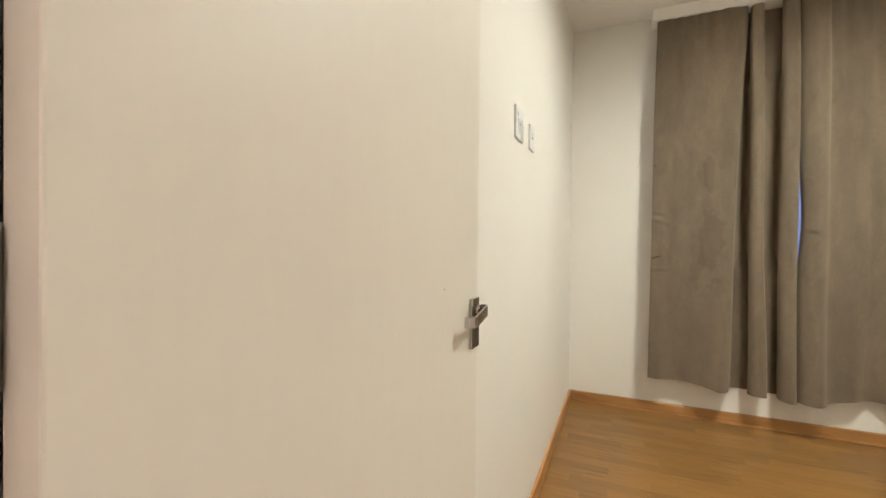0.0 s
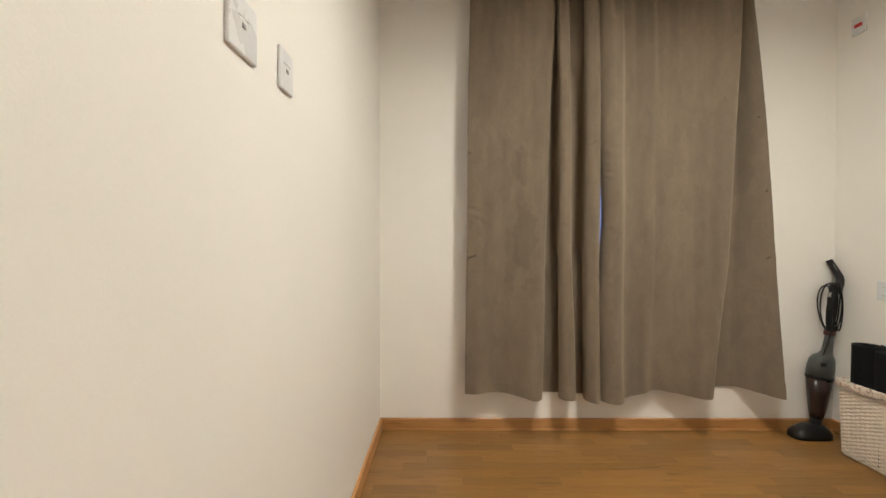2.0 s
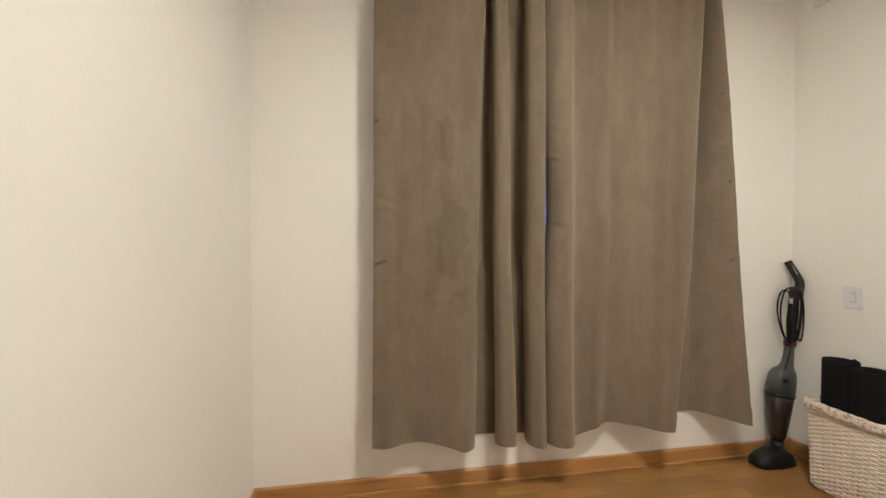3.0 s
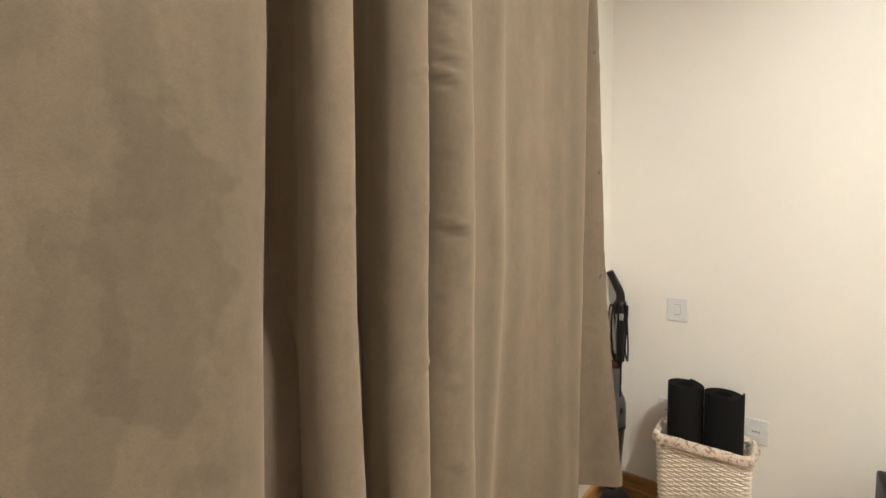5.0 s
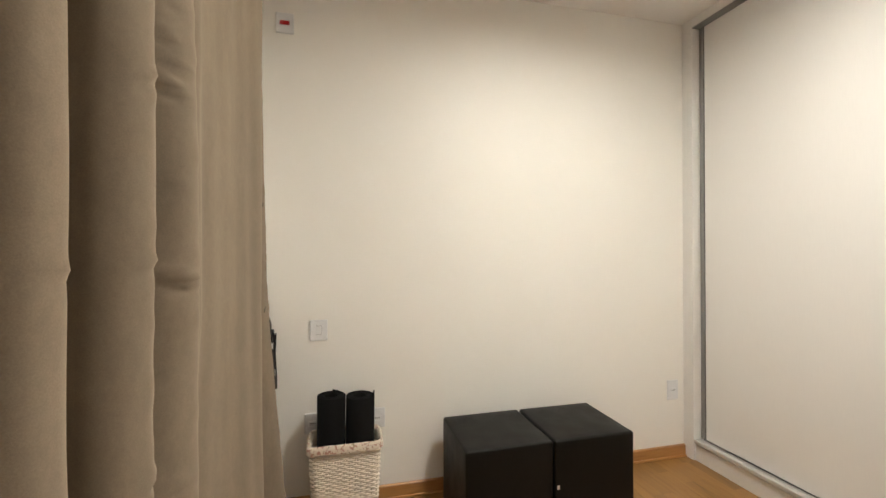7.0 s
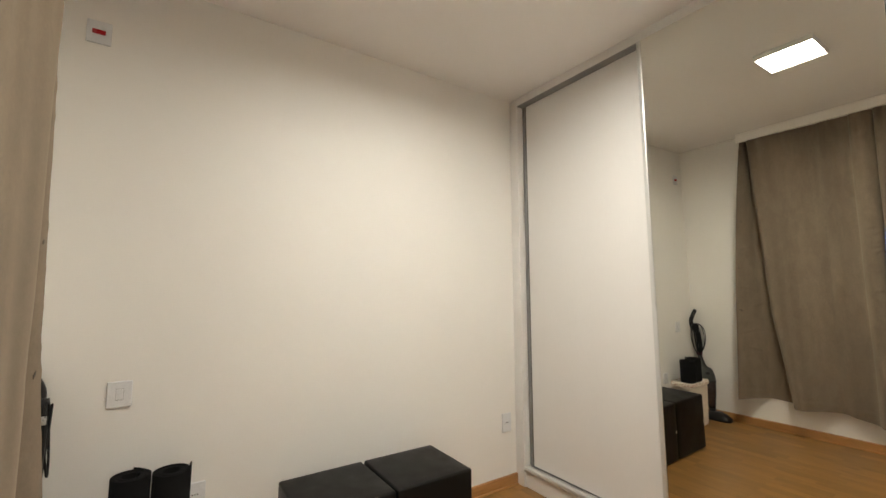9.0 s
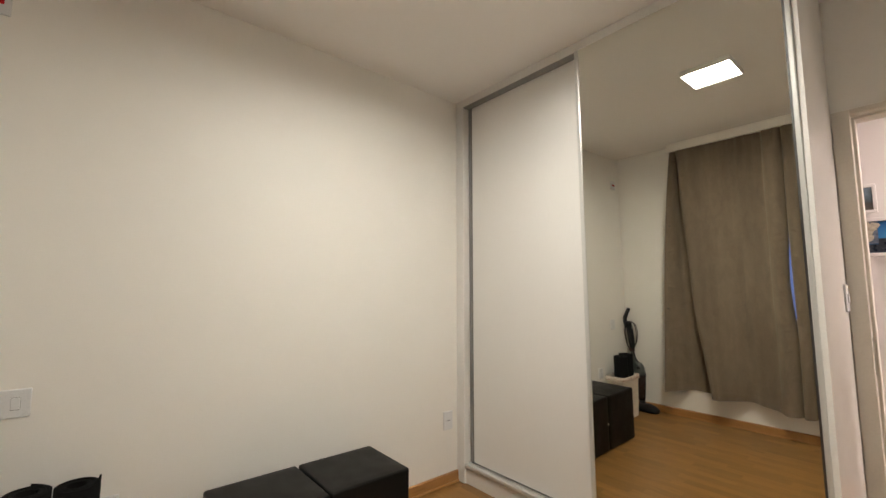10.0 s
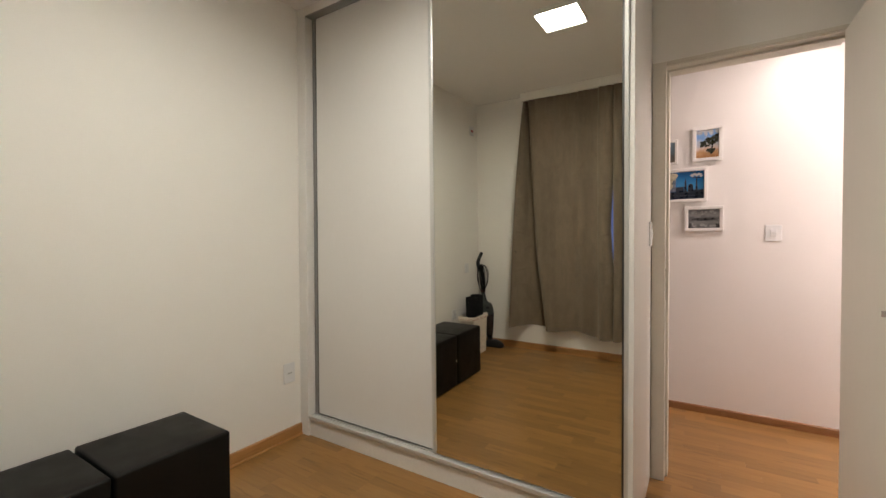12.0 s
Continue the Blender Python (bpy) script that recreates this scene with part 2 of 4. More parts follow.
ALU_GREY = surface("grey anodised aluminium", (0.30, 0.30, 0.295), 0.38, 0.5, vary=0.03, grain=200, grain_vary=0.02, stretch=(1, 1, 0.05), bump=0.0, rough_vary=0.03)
CHROME = surface("satin chrome", (0.47, 0.455, 0.43), 0.13, 1.0, vary=0.05, bump=0.0, scale=20)
GAP_DARK = surface("dark fill of gap shadows and keyhole", (0.10, 0.10, 0.10), 0.4, 0.8, bump=0.0)
MIRROR = mirror_glass()
GLASS = clear_glass()
PLASTIC = surface("white switch plastic", (0.75, 0.755, 0.76), 0.3, vary=0.01, bump=0.0)
PLASTIC_LINE = surface("grey seam plastic", (0.27, 0.265, 0.26), 0.4, vary=0.02, bump=0.0)
RED = surface("red switch plastic", (0.45, 0.015, 0.02), 0.3, vary=0.05, bump=0.0)
SKIRT = laminate("laminate skirting", (0.52, 0.27, 0.10), (0.40, 0.19, 0.065), True)
FLOOR = laminate("laminate strip", (0.310, 0.162, 0.049), (0.245, 0.119, 0.034))
FLOOR_FAR = laminate("laminate strip far", (0.310, 0.162, 0.049), (0.245, 0.119, 0.034), True)
SKIRT_Y = laminate("laminate skirting lengthwise", (0.52, 0.27, 0.10), (0.40, 0.19, 0.065), True, True)
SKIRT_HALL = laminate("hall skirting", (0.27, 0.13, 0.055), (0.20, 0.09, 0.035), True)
SUBFLOOR = surface("dark joint", (0.10, 0.055, 0.022), 0.7, bump=0.0)
CURTAIN = suede("taupe suede cloth", (0.156, 0.119, 0.084), 0.90,
                [(0.825, 1.16, 0.075, 0.24, 0.82), (0.755, 1.06, 0.045, 0.22, 0.85), (0.805, 1.40, 0.03, 0.16, 0.90), (0.812, 1.58, 0.035, 0.16, 0.82), (0.775, 1.60, 0.03, 0.10, 0.86), (0.72, 1.70, 0.03, 0.09, 0.90), (0.60, 1.25, 0.04, 0.2, 0.92), (1.62, 1.30, 0.03, 0.25, 0.90), (1.83, 1.15, 0.03, 0.25, 0.90)])
SEAM = surface("darker hem thread", (0.10, 0.08, 0.06), 0.9, bump=0.05)
LEATHER = surface("black synthetic leather", (0.0045, 0.0046, 0.0044), 0.46, spec=0.20, vary=0.12, scale=7, grain=320, grain_vary=0.10, bump=0.10, local=True)
WICKER = surface("white-washed wicker", (0.80, 0.72, 0.61), 0.62, vary=0.10, scale=25, grain=260, grain_vary=0.12, bump=0.15)
LINER = printed("printed cotton lining", (0.68, 0.60, 0.50), (0.42, 0.24, 0.19), (0.30, 0.24, 0.15))
FOAM = surface("black foam mat", (0.0068, 0.0066, 0.0066), 0.85, spec=0.10, vary=0.15, scale=30, grain=500, grain_vary=0.2, bump=0.25)
GREY_PLASTIC = surface("grey appliance plastic", (0.060, 0.067, 0.062), 0.35, vary=0.05, bump=0.01)
BLACK_PLASTIC = surface("black appliance plastic", (0.011, 0.011, 0.012), 0.38, spec=0.35, vary=0.08, bump=0.01)
SMOKED = surface("smoked dust cup", (0.030, 0.018, 0.016), 0.12, vary=0.15, scale=9, bump=0.0)
SILVER = surface("pale grey tube", (0.42, 0.42, 0.40), 0.3, 0.6, bump=0.0)
MAROON = surface("dark red collar", (0.075, 0.012, 0.014), 0.35, bump=0.0)
RUBBER = surface("black cable rubber", (0.006, 0.006, 0.006), 0.55, spec=0.25, bump=0.0)
WOOD_FRAME = surface("white lacquered frame", (0.80, 0.78, 0.76), 0.35, vary=0.02, bump=0.02)
LABEL = surface("pale woven tag", (0.55, 0.50, 0.45), 0.8, bump=0.1)
LAMP_WHITE = surface("white lamp housing", (0.82, 0.82, 0.80), 0.4, vary=0.01, bump=0.0)
LAMP_GLOW = glowing("lamp diffuser", (1.0, 0.955, 0.857), PANEL_GLOW)
SPOT_GLOW = glowing("hall lamp diffuser", (1.0, 0.86, 0.82), HALL_GLOW)
ADDED_GLOW = glowing("added hall lamp diffuser", (1.0, 0.86, 0.82), HALL_GLOW_ADDED)
PANEL_ALU = surface("window aluminium", (0.62, 0.62, 0.61), 0.35, 0.6, bump=0.0)


# ---- mesh helpers ----
def mesh_of(name, bm, material, smooth=False):
    me = bpy.data.meshes.new(name)
    bmesh.ops.recalc_face_normals(bm, faces=bm.faces)
    bm.to_mesh(me)
    bm.free()
    if smooth:
        for p in me.polygons:
            p.use_smooth = True
    me.materials.append(material)
    return me


def part(name, bm, material, parent=None, label="", smooth=False):
    ob = new(name, mesh_of(name, bm, material, smooth))
    if parent is not None:
        ob.parent = parent
    if label:
        tagged(ob, label)
    return ob


def empty(name, label, category, x=0, y=0, z=0, group="", kind=""):
    ob = new(name)
    ob.empty_display_size = 0.1
    ob.matrix_basis = pose(x, y, z)
    return tagged(ob, label, category, group, kind)


def box(x0, x1, y0, y1, z0, z1, bevel=0.0, segments=2, bm=None):
    target = bm if bm is not None else bmesh.new()
    b = bmesh.new()
    bmesh.ops.create_cube(b, size=1.0)
    for v in b.verts:
        v.co = (x0 + (v.co.x + 0.5) * (x1 - x0), y0 + (v.co.y + 0.5) * (y1 - y0), z0 + (v.co.z + 0.5) * (z1 - z0))
    if bevel:
        bmesh.ops.bevel(b, geom=b.edges[:], offset=bevel, segments=segments, profile=0.5, affect="EDGES")
    if bm is None:
        target.free()
        return b
    me = bpy.data.meshes.new("tmp")
    b.to_mesh(me)
    b.free()
    target.from_mesh(me)
    bpy.data.meshes.remove(me)
    return target


def tube(points, radius, sides=8, closed=False, bm=None, flat=1.0):
    """A tube along points; radius is a number or one for each point."""
    b = bm if bm is not None else bmesh.new()
    pts = [Vector(p) for p in points]
    n = len(pts)
    rings = []
    up = Vector((0.13, 0.21, 0.97)).normalized()
    for i, p in enumerate(pts):
        a, c = pts[max(i - 1, 0)], pts[min(i + 1, n - 1)]
        if closed:
            a, c = pts[i - 1], pts[(i + 1) % n]
        d = (c - a).normalized()
        side = d.cross(up)
        if side.length < 0.05:
            side = d.cross(Vector((1, 0, 0)))
        side.normalize()
        other = side.cross(d)
        r = radius[i] if isinstance(radius, (list, tuple)) else radius
        rings.append([b.verts.new(p + side * r * math.cos(k * math.tau / sides) + other * r * flat * math.sin(k * math.tau / sides)) for k in range(sides)])
    for i in range(n if closed else n - 1):
        r0, r1 = rings[i], rings[(i + 1) % n]
        for k in range(sides):
            b.faces.new((r0[k], r0[(k + 1) % sides], r1[(k + 1) % sides], r1[k]))
    if not closed:
        b.faces.new(rings[0][::-1]), b.faces.new(rings[-1])
    return b


def smooth_line(points, per=6):
    """Catmull-Rom through the points."""
    pts = [Vector(p) for p in points]
    out = []
    for i in range(len(pts) - 1):
        p0, p1, p2, p3 = pts[max(i - 1, 0)], pts[i], pts[i + 1], pts[min(i + 2, len(pts) - 1)]
        for k in range(per):
            t = k / per
            out.append(0.5 * (2 * p1 + (p2 - p0) * t + (2 * p0 - 5 * p1 + 4 * p2 - p3) * t * t + (3 * p1 - p0 - 3 * p2 + p3) * t ** 3))
    out.append(pts[-1])
    return out


def loft(sections, sides=20, power=2.6):
    """A closed body through sections (centre, half width, half depth): rounded-square outlines."""
    b = bmesh.new()
    rings = []
    for (cx, cy, cz), rx, ry in sections:
        ring = []
        for k in range(sides):
            a = math.tau * k / sides
            c, s = math.cos(a), math.sin(a)
            f = (abs(c) ** power + abs(s) ** power) ** (-1 / power)
            ring.append(b.verts.new((cx + rx * c * f, cy + ry * s * f, cz)))
        rings.append(ring)
    for r0, r1 in zip(rings, rings[1:]):
        for k in range(sides):
            b.faces.new((r0[k], r0[(k + 1) % sides], r1[(k + 1) % sides], r1[k]))
    b.faces.new(rings[0][::-1]), b.faces.new(rings[-1])
    return b


def structure(name, bm, material, label, category):
    return tagged(part(name, bm, material), label, category, kind="structure")


# ---- the setting ----
bm = box(-1.87, 2.9, HALL_S - 0.12, SOUTH, -0.08, -0.004)
box(WEST - 0.10, EAST + 0.12, SOUTH, NORTH + 0.15, -0.08, -0.004, bm=bm)
structure("floor", bm, SUBFLOOR, "dark underlay beneath the laminate floor strips", "floor")
structure("wall_west", box(WEST - 0.10, WEST, SOUTH, NORTH, 0, CEIL + 0.06), WALL, "smooth white painted wall behind the open door", "wall")
structure("wall_east", box(EAST, EAST + 0.12, SOUTH, NORTH, 0, CEIL + 0.06), WALL, "smooth white painted wall behind the ottomans", "wall")
bm = box(WEST - 0.10, WIN[0], NORTH, NORTH + 0.15, 0, CEIL + 0.06)
box(WIN[1], EAST + 0.12, NORTH, NORTH + 0.15, 0, CEIL + 0.06, bm=bm)
box(WIN[0], WIN[1], NORTH, NORTH + 0.15, 0, WIN[2], bm=bm)
box(WIN[0], WIN[1], NORTH, NORTH + 0.15, WIN[3], CEIL + 0.06, bm=bm)
structure("wall_north", bm, WALL, "white painted window wall behind the curtains", "wall")
bm = box(WEST - 0.10, DOOR_W - 0.02, HALL_N, SOUTH, 0, CEIL + 0.06)
box(DOOR_E + 0.02, EAST + 0.12, HALL_N, SOUTH, 0, CEIL + 0.06, bm=bm)
box(DOOR_W - 0.02, DOOR_E + 0.02, HALL_N, SOUTH, DOOR_H + 0.02, CEIL + 0.06, bm=bm)
structure("wall_south", bm, WALL, "white painted wall with the doorway to the hall", "wall")
structure("wall_hall_south", box(-1.75, 2.9, HALL_S - 0.12, HALL_S, 0, HALL_CEIL + 0.1), HALL_WALL, "white hall wall hung with small framed pictures", "wall")
structure("wall_hall_north", box(-1.75, WEST - 0.10, HALL_N, HALL_N + 0.12, 0, HALL_CEIL + 0.1), HALL_WALL, "plain white hall wall beside the doorway", "wall")
structure("wall_hall_west", box(-1.87, -1.75, HALL_S - 0.12, HALL_N + 0.12, 0, HALL_CEIL + 0.1), HALL_WALL, "plain white end wall of the hall", "wall")
structure("wall_hall_east", box(2.78, 2.9, HALL_S, HALL_N, 0, HALL_CEIL + 0.1), HALL_WALL, "plain white end wall of the hall", "wall")
structure("ceiling", box(WEST, EAST, SOUTH, NORTH, CEIL, CEIL + 0.06), CEILING, "flat white painted bedroom ceiling", "ceiling")
structure("ceiling_hall", box(-1.75, 2.78, HALL_S, HALL_N, HALL_CEIL, HALL_CEIL + 0.1), CEILING, "flat white painted hall ceiling", "ceiling")


def skirting(name, x0, x1, y0, y1, face, high=0.07):
    """Skirting board with a rounded top edge on the side that faces the room."""
    bm = box(x0, x1, y0, y1, 0, high)
    dx, dy = face
    top = [e for e in bm.edges if all(v.co.z > high - 0.01 for v in e.verts)
           and all((v.co.x - (x0 + x1) / 2) * dx + (v.co.y - (y0 + y1) / 2) * dy > 0 for v in e.verts)]
    bmesh.ops.bevel(bm, geom=top, offset=0.008, segments=3, profile=0.5, affect="EDGES")
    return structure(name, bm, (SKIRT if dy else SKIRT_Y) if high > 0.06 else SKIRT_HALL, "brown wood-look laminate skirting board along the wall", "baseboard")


skirting("baseboard_north", WEST, EAST, NORTH - 0.015, NORTH, (0, -1))
skirting("baseboard_west", WEST, WEST + 0.015, SOUTH + 0.014, NORTH - 0.015, (1, 0))
skirting("baseboard_east", EAST - 0.015, EAST, WD_FRONT, NORTH - 0.015, (-1, 0))
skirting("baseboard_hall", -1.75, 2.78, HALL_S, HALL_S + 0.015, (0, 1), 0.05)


def shoe_mould(name, x0, x1, y0, y1):
    bm = box(x0, x1, y0, y1, 0, 0.012, 0.004, 2)
    return structure(name, bm, SKIRT if x1 - x0 > y1 - y0 else SKIRT_Y, "thin brown quarter moulding at the foot of the skirting", "trim")


shoe_mould("trim_north", WEST + 0.016, EAST - 0.027, NORTH - 0.027, NORTH - 0.0155)
shoe_mould("trim_east", EAST - 0.027, EAST - 0.0155, WD_FRONT + 0.002, NORTH - 0.027)

# curtain box under the ceiling
structure("trim_curtain_box", box(0.478, 2.165, 2.962, NORTH - 0.001, 2.622, CEIL - 0.001, 0.003), WALL, "white plaster curtain box over the window", "pelmet")

# window behind the curtains
win = empty("window_1", "aluminium sliding window, dark blue dusk behind it", "window", (WIN[0] + WIN[1]) / 2, NORTH + 0.08, WIN[2], kind="structure")
hw, hh = (WIN[1] - WIN[0]) / 2, WIN[3] - WIN[2]
bm = box(-hw, hw, -0.03, 0.03, 0, 0.04, 0.003)
box(-hw, hw, -0.03, 0.03, hh - 0.04, hh, 0.003, bm=bm)
box(-hw, -hw + 0.04, -0.03, 0.03, 0.04, hh - 0.04, 0.003, bm=bm)
box(hw - 0.04, hw, -0.03, 0.03, 0.04, hh - 0.04, 0.003, bm=bm)
box(-0.32, -0.28, -0.02, 0.02, 0.04, hh - 0.04, 0.003, bm=bm)
part("window_frame", bm, PANEL_ALU, win)
for x0, x1 in ((-hw + 0.04, -0.32), (-0.28, hw - 0.04)):
    pane = part("pane", box(x0, x1, -0.003, 0.003, 0.04, hh - 0.04), GLASS, win)
    pane.visible_shadow = False

# door frame in the south wall
bm = box(DOOR_W - 0.02, DOOR_W, HALL_N - 0.004, SOUTH + 0.0385, 0, DOOR_H + 0.02)
box(DOOR_E, DOOR_E + 0.02, HALL_N - 0.004, SOUTH + 0.004, 0, DOOR_H + 0.02, bm=bm)
box(DOOR_W, DOOR_E, HALL_N - 0.004, SOUTH + 0.004, DOOR_H, DOOR_H + 0.02, bm=bm)
frame_ob = empty("trim_door_frame", "cream lacquered wooden door frame of the doorway", "door frame", kind="structure")
part("lining", bm, FRAME_PAINT, frame_ob)
part("door_stop", box(DOOR_E - 0.012, DOOR_E, HALL_N, SOUTH - 0.045, 0, DOOR_H - 0.012, 0.002), FRAME_PAINT, frame_ob)
part("door_stop", box(DOOR_W + 0.012, DOOR_E, HALL_N, SOUTH - 0.045, DOOR_H - 0.012, DOOR_H, 0.002), FRAME_PAINT, frame_ob)
part("casing", box(DOOR_E + 0.0005, WD_W - 0.002, SOUTH, SOUTH + 0.012, 0, DOOR_H + 0.024, 0.002), FRAME_PAINT, frame_ob)
part("casing", box(WEST, DOOR_E, SOUTH, SOUTH + 0.012, DOOR_H + 0.004, DOOR_H + 0.024, 0.003), FRAME_PAINT, frame_ob)
part("casing", box(DOOR_E + 0.006, DOOR_E + 0.066, HALL_N - 0.012, HALL_N, 0, DOOR_H + 0.066, 0.003), FRAME_PAINT, frame_ob)
part("strike_plate", box(DOOR_E - 0.0015, DOOR_E + 0.001, SOUTH - 0.036, SOUTH - 0.010, 0.93, 1.09, 0.0005), CHROME, frame_ob, "small worn chrome strike plate")

# door leaf, open against the west wall: local x runs from the hinge to the lock side
LEAF = 0.639
leaf = empty("door_1", "cream lacquered flush door standing wide open", "door", kind="structure")
leaf.matrix_basis = pose(0.0305, 0.014, 0.008, 0, 0, 90.7)
part("leaf", box(0, LEAF, -0.035, 0, 0, 2.09, 0.002), DOOR_PAINT, leaf)
for z0, z1 in ((0.985, 1.0265), (0.937, 0.9815)):
    part("escutcheon", box(LEAF - 0.0475, LEAF - 0.009, -0.042, -0.035, z0, z1, 0.0015), CHROME, leaf, "square chrome plate on the door")
bm = tube([(LEAF - 0.024, -0.0415, 0.960), (LEAF - 0.024, -0.0424, 0.960)], 0.0038, 12)
box(LEAF - 0.0262, LEAF - 0.0218, -0.0424, -0.0415, 0.948, 0.960, bm=bm)
part("keyhole", bm, GAP_DARK, leaf)
# the lever: a flat strap that leaves the plate, turns square and ends in a short return, sagging a little
handle = part("handle", tube([(LEAF - 0.028, -0.041, 1.005), (LEAF - 0.028, -0.049, 1.005)], 0.0095, 16), CHROME, leaf, "flat chrome lever handle, sagging a little", True)


def strap(points, z_of, high, thick):
    """A flat upright strap along (x, y) points, with mitred turns."""
    b = bmesh.new()
    pts = [Vector((x, y, 0)) for x, y in points]
    rings = []
    for i, p in enumerate(pts):
        d0 = (p - pts[i - 1]).normalized() if i else (pts[1] - p).normalized()
        d1 = (pts[i + 1] - p).normalized() if i < len(pts) - 1 else d0
        n = Vector((-(d0 + d1).y, (d0 + d1).x, 0)).normalized() * thick / 2
        z = z_of(p.x)
        rings.append([b.verts.new((p.x + sx * n.x, p.y + sx * n.y, z + sz * high / 2)) for sx, sz in ((-1, -1), (1, -1), (1, 1), (-1, 1))])
    for r0, r1 in zip(rings, rings[1:]):
        for k in range(4):
            b.faces.new((r0[k], r0[(k + 1) % 4], r1[(k + 1) % 4], r1[k]))
    b.faces.new(rings[0][::-1]), b.faces.new(rings[-1])
    bmesh.ops.bevel(b, geom=b.edges[:], offset=0.0007, segments=1, affect="EDGES")
    return b


part("lever", strap([(LEAF - 0.027, -0.045), (LEAF - 0.020, -0.046), (LEAF - 0.016, -0.049), (LEAF - 0.015, -0.054), (LEAF - 0.019, -0.059), (LEAF - 0.027, -0.061), (LEAF - 0.092, -0.064),
                     (LEAF - 0.100, -0.062), (LEAF - 0.104, -0.055), (LEAF - 0.103, -0.047)], lambda x: 1.005 - 0.12 * (LEAF - 0.02 - x), 0.0185, 0.0045), CHROME, handle)
for x, z in ((0.472, 1.054), (0.30, 0.70)):
    part("scuff", box(x, x + 0.006, -0.0353, -0.0349, z, z + 0.0012), PLASTIC_LINE, leaf, "faint grey scuff on the lacquer")
for z in (0.25, 1.05, 1.85):
    part("hinge", tube([(-0.006, -0.001, z), (-0.006, -0.001, z + 0.08)], 0.006, 10), CHROME, leaf, "", True)


# ---- curtains ----
def ease(a, b, v):
    t = min(1, max(0, (v - a) / (b - a)))
    return t * t * (3 - 2 * t)


# short creases across the cloth: x, z, half length, slope, depth
CREASES = [(1.315, 1.224, 0.030, -0.30, 0.014), (1.300, 1.520, 0.024, -0.45, 0.013), (1.312, 1.556, 0.026, -0.15, 0.009), (1.302, 1.590, 0.018, -0.5, 0.007), (1.300, 1.375, 0.024, -0.5, 0.005), (1.305, 0.905, 0.025, -0.3, 0.007), (1.296, 1.085, 0.018, -0.6, 0.004),
           (1.225, 1.247, 0.022, 0.25, 0.006), (1.070, 1.247, 0.022, -0.2, 0.004), (1.225, 1.500, 0.022, 0.5, 0.007), (0.545, 0.975, 0.050, 0.02, 0.011), (0.545, 1.290, 0.050, -0.30, 0.010), (0.530, 1.345, 0.040, -0.2, 0.008), (0.590, 1.260, 0.030, -0.5, 0.006),
           (0.525, 0.945, 0.035, 0.05, 0.004), (1.240, 0.960, 0.018, 0.5, 0.004), (1.330, 1.700, 0.025, -0.2, 0.005), (0.515, 1.62, 0.03, -0.3, 0.004),
           (2.21, 1.26, 0.030, 0.3, 0.006), (2.20, 0.86, 0.040, -0.4, 0.006), (2.17, 0.70, 0.035, 0.5, 0.005), (2.19, 1.62, 0.030, -0.3, 0.005), (2.13, 1.10, 0.030, -0.6, 0.004), (1.300, 1.66, 0.022, -0.6, 0.007),
           (1.315, 0.74, 0.028, -0.4, 0.008), (1.292, 0.52, 0.022, -0.5, 0.006), (1.210, 0.82, 0.018, 0.4, 0.004), (1.225, 1.72, 0.022, 0.5, 0.009), (1.065, 0.72, 0.020, 0.5, 0.003), (1.120, 1.62, 0.020, 0.3, 0.003)]


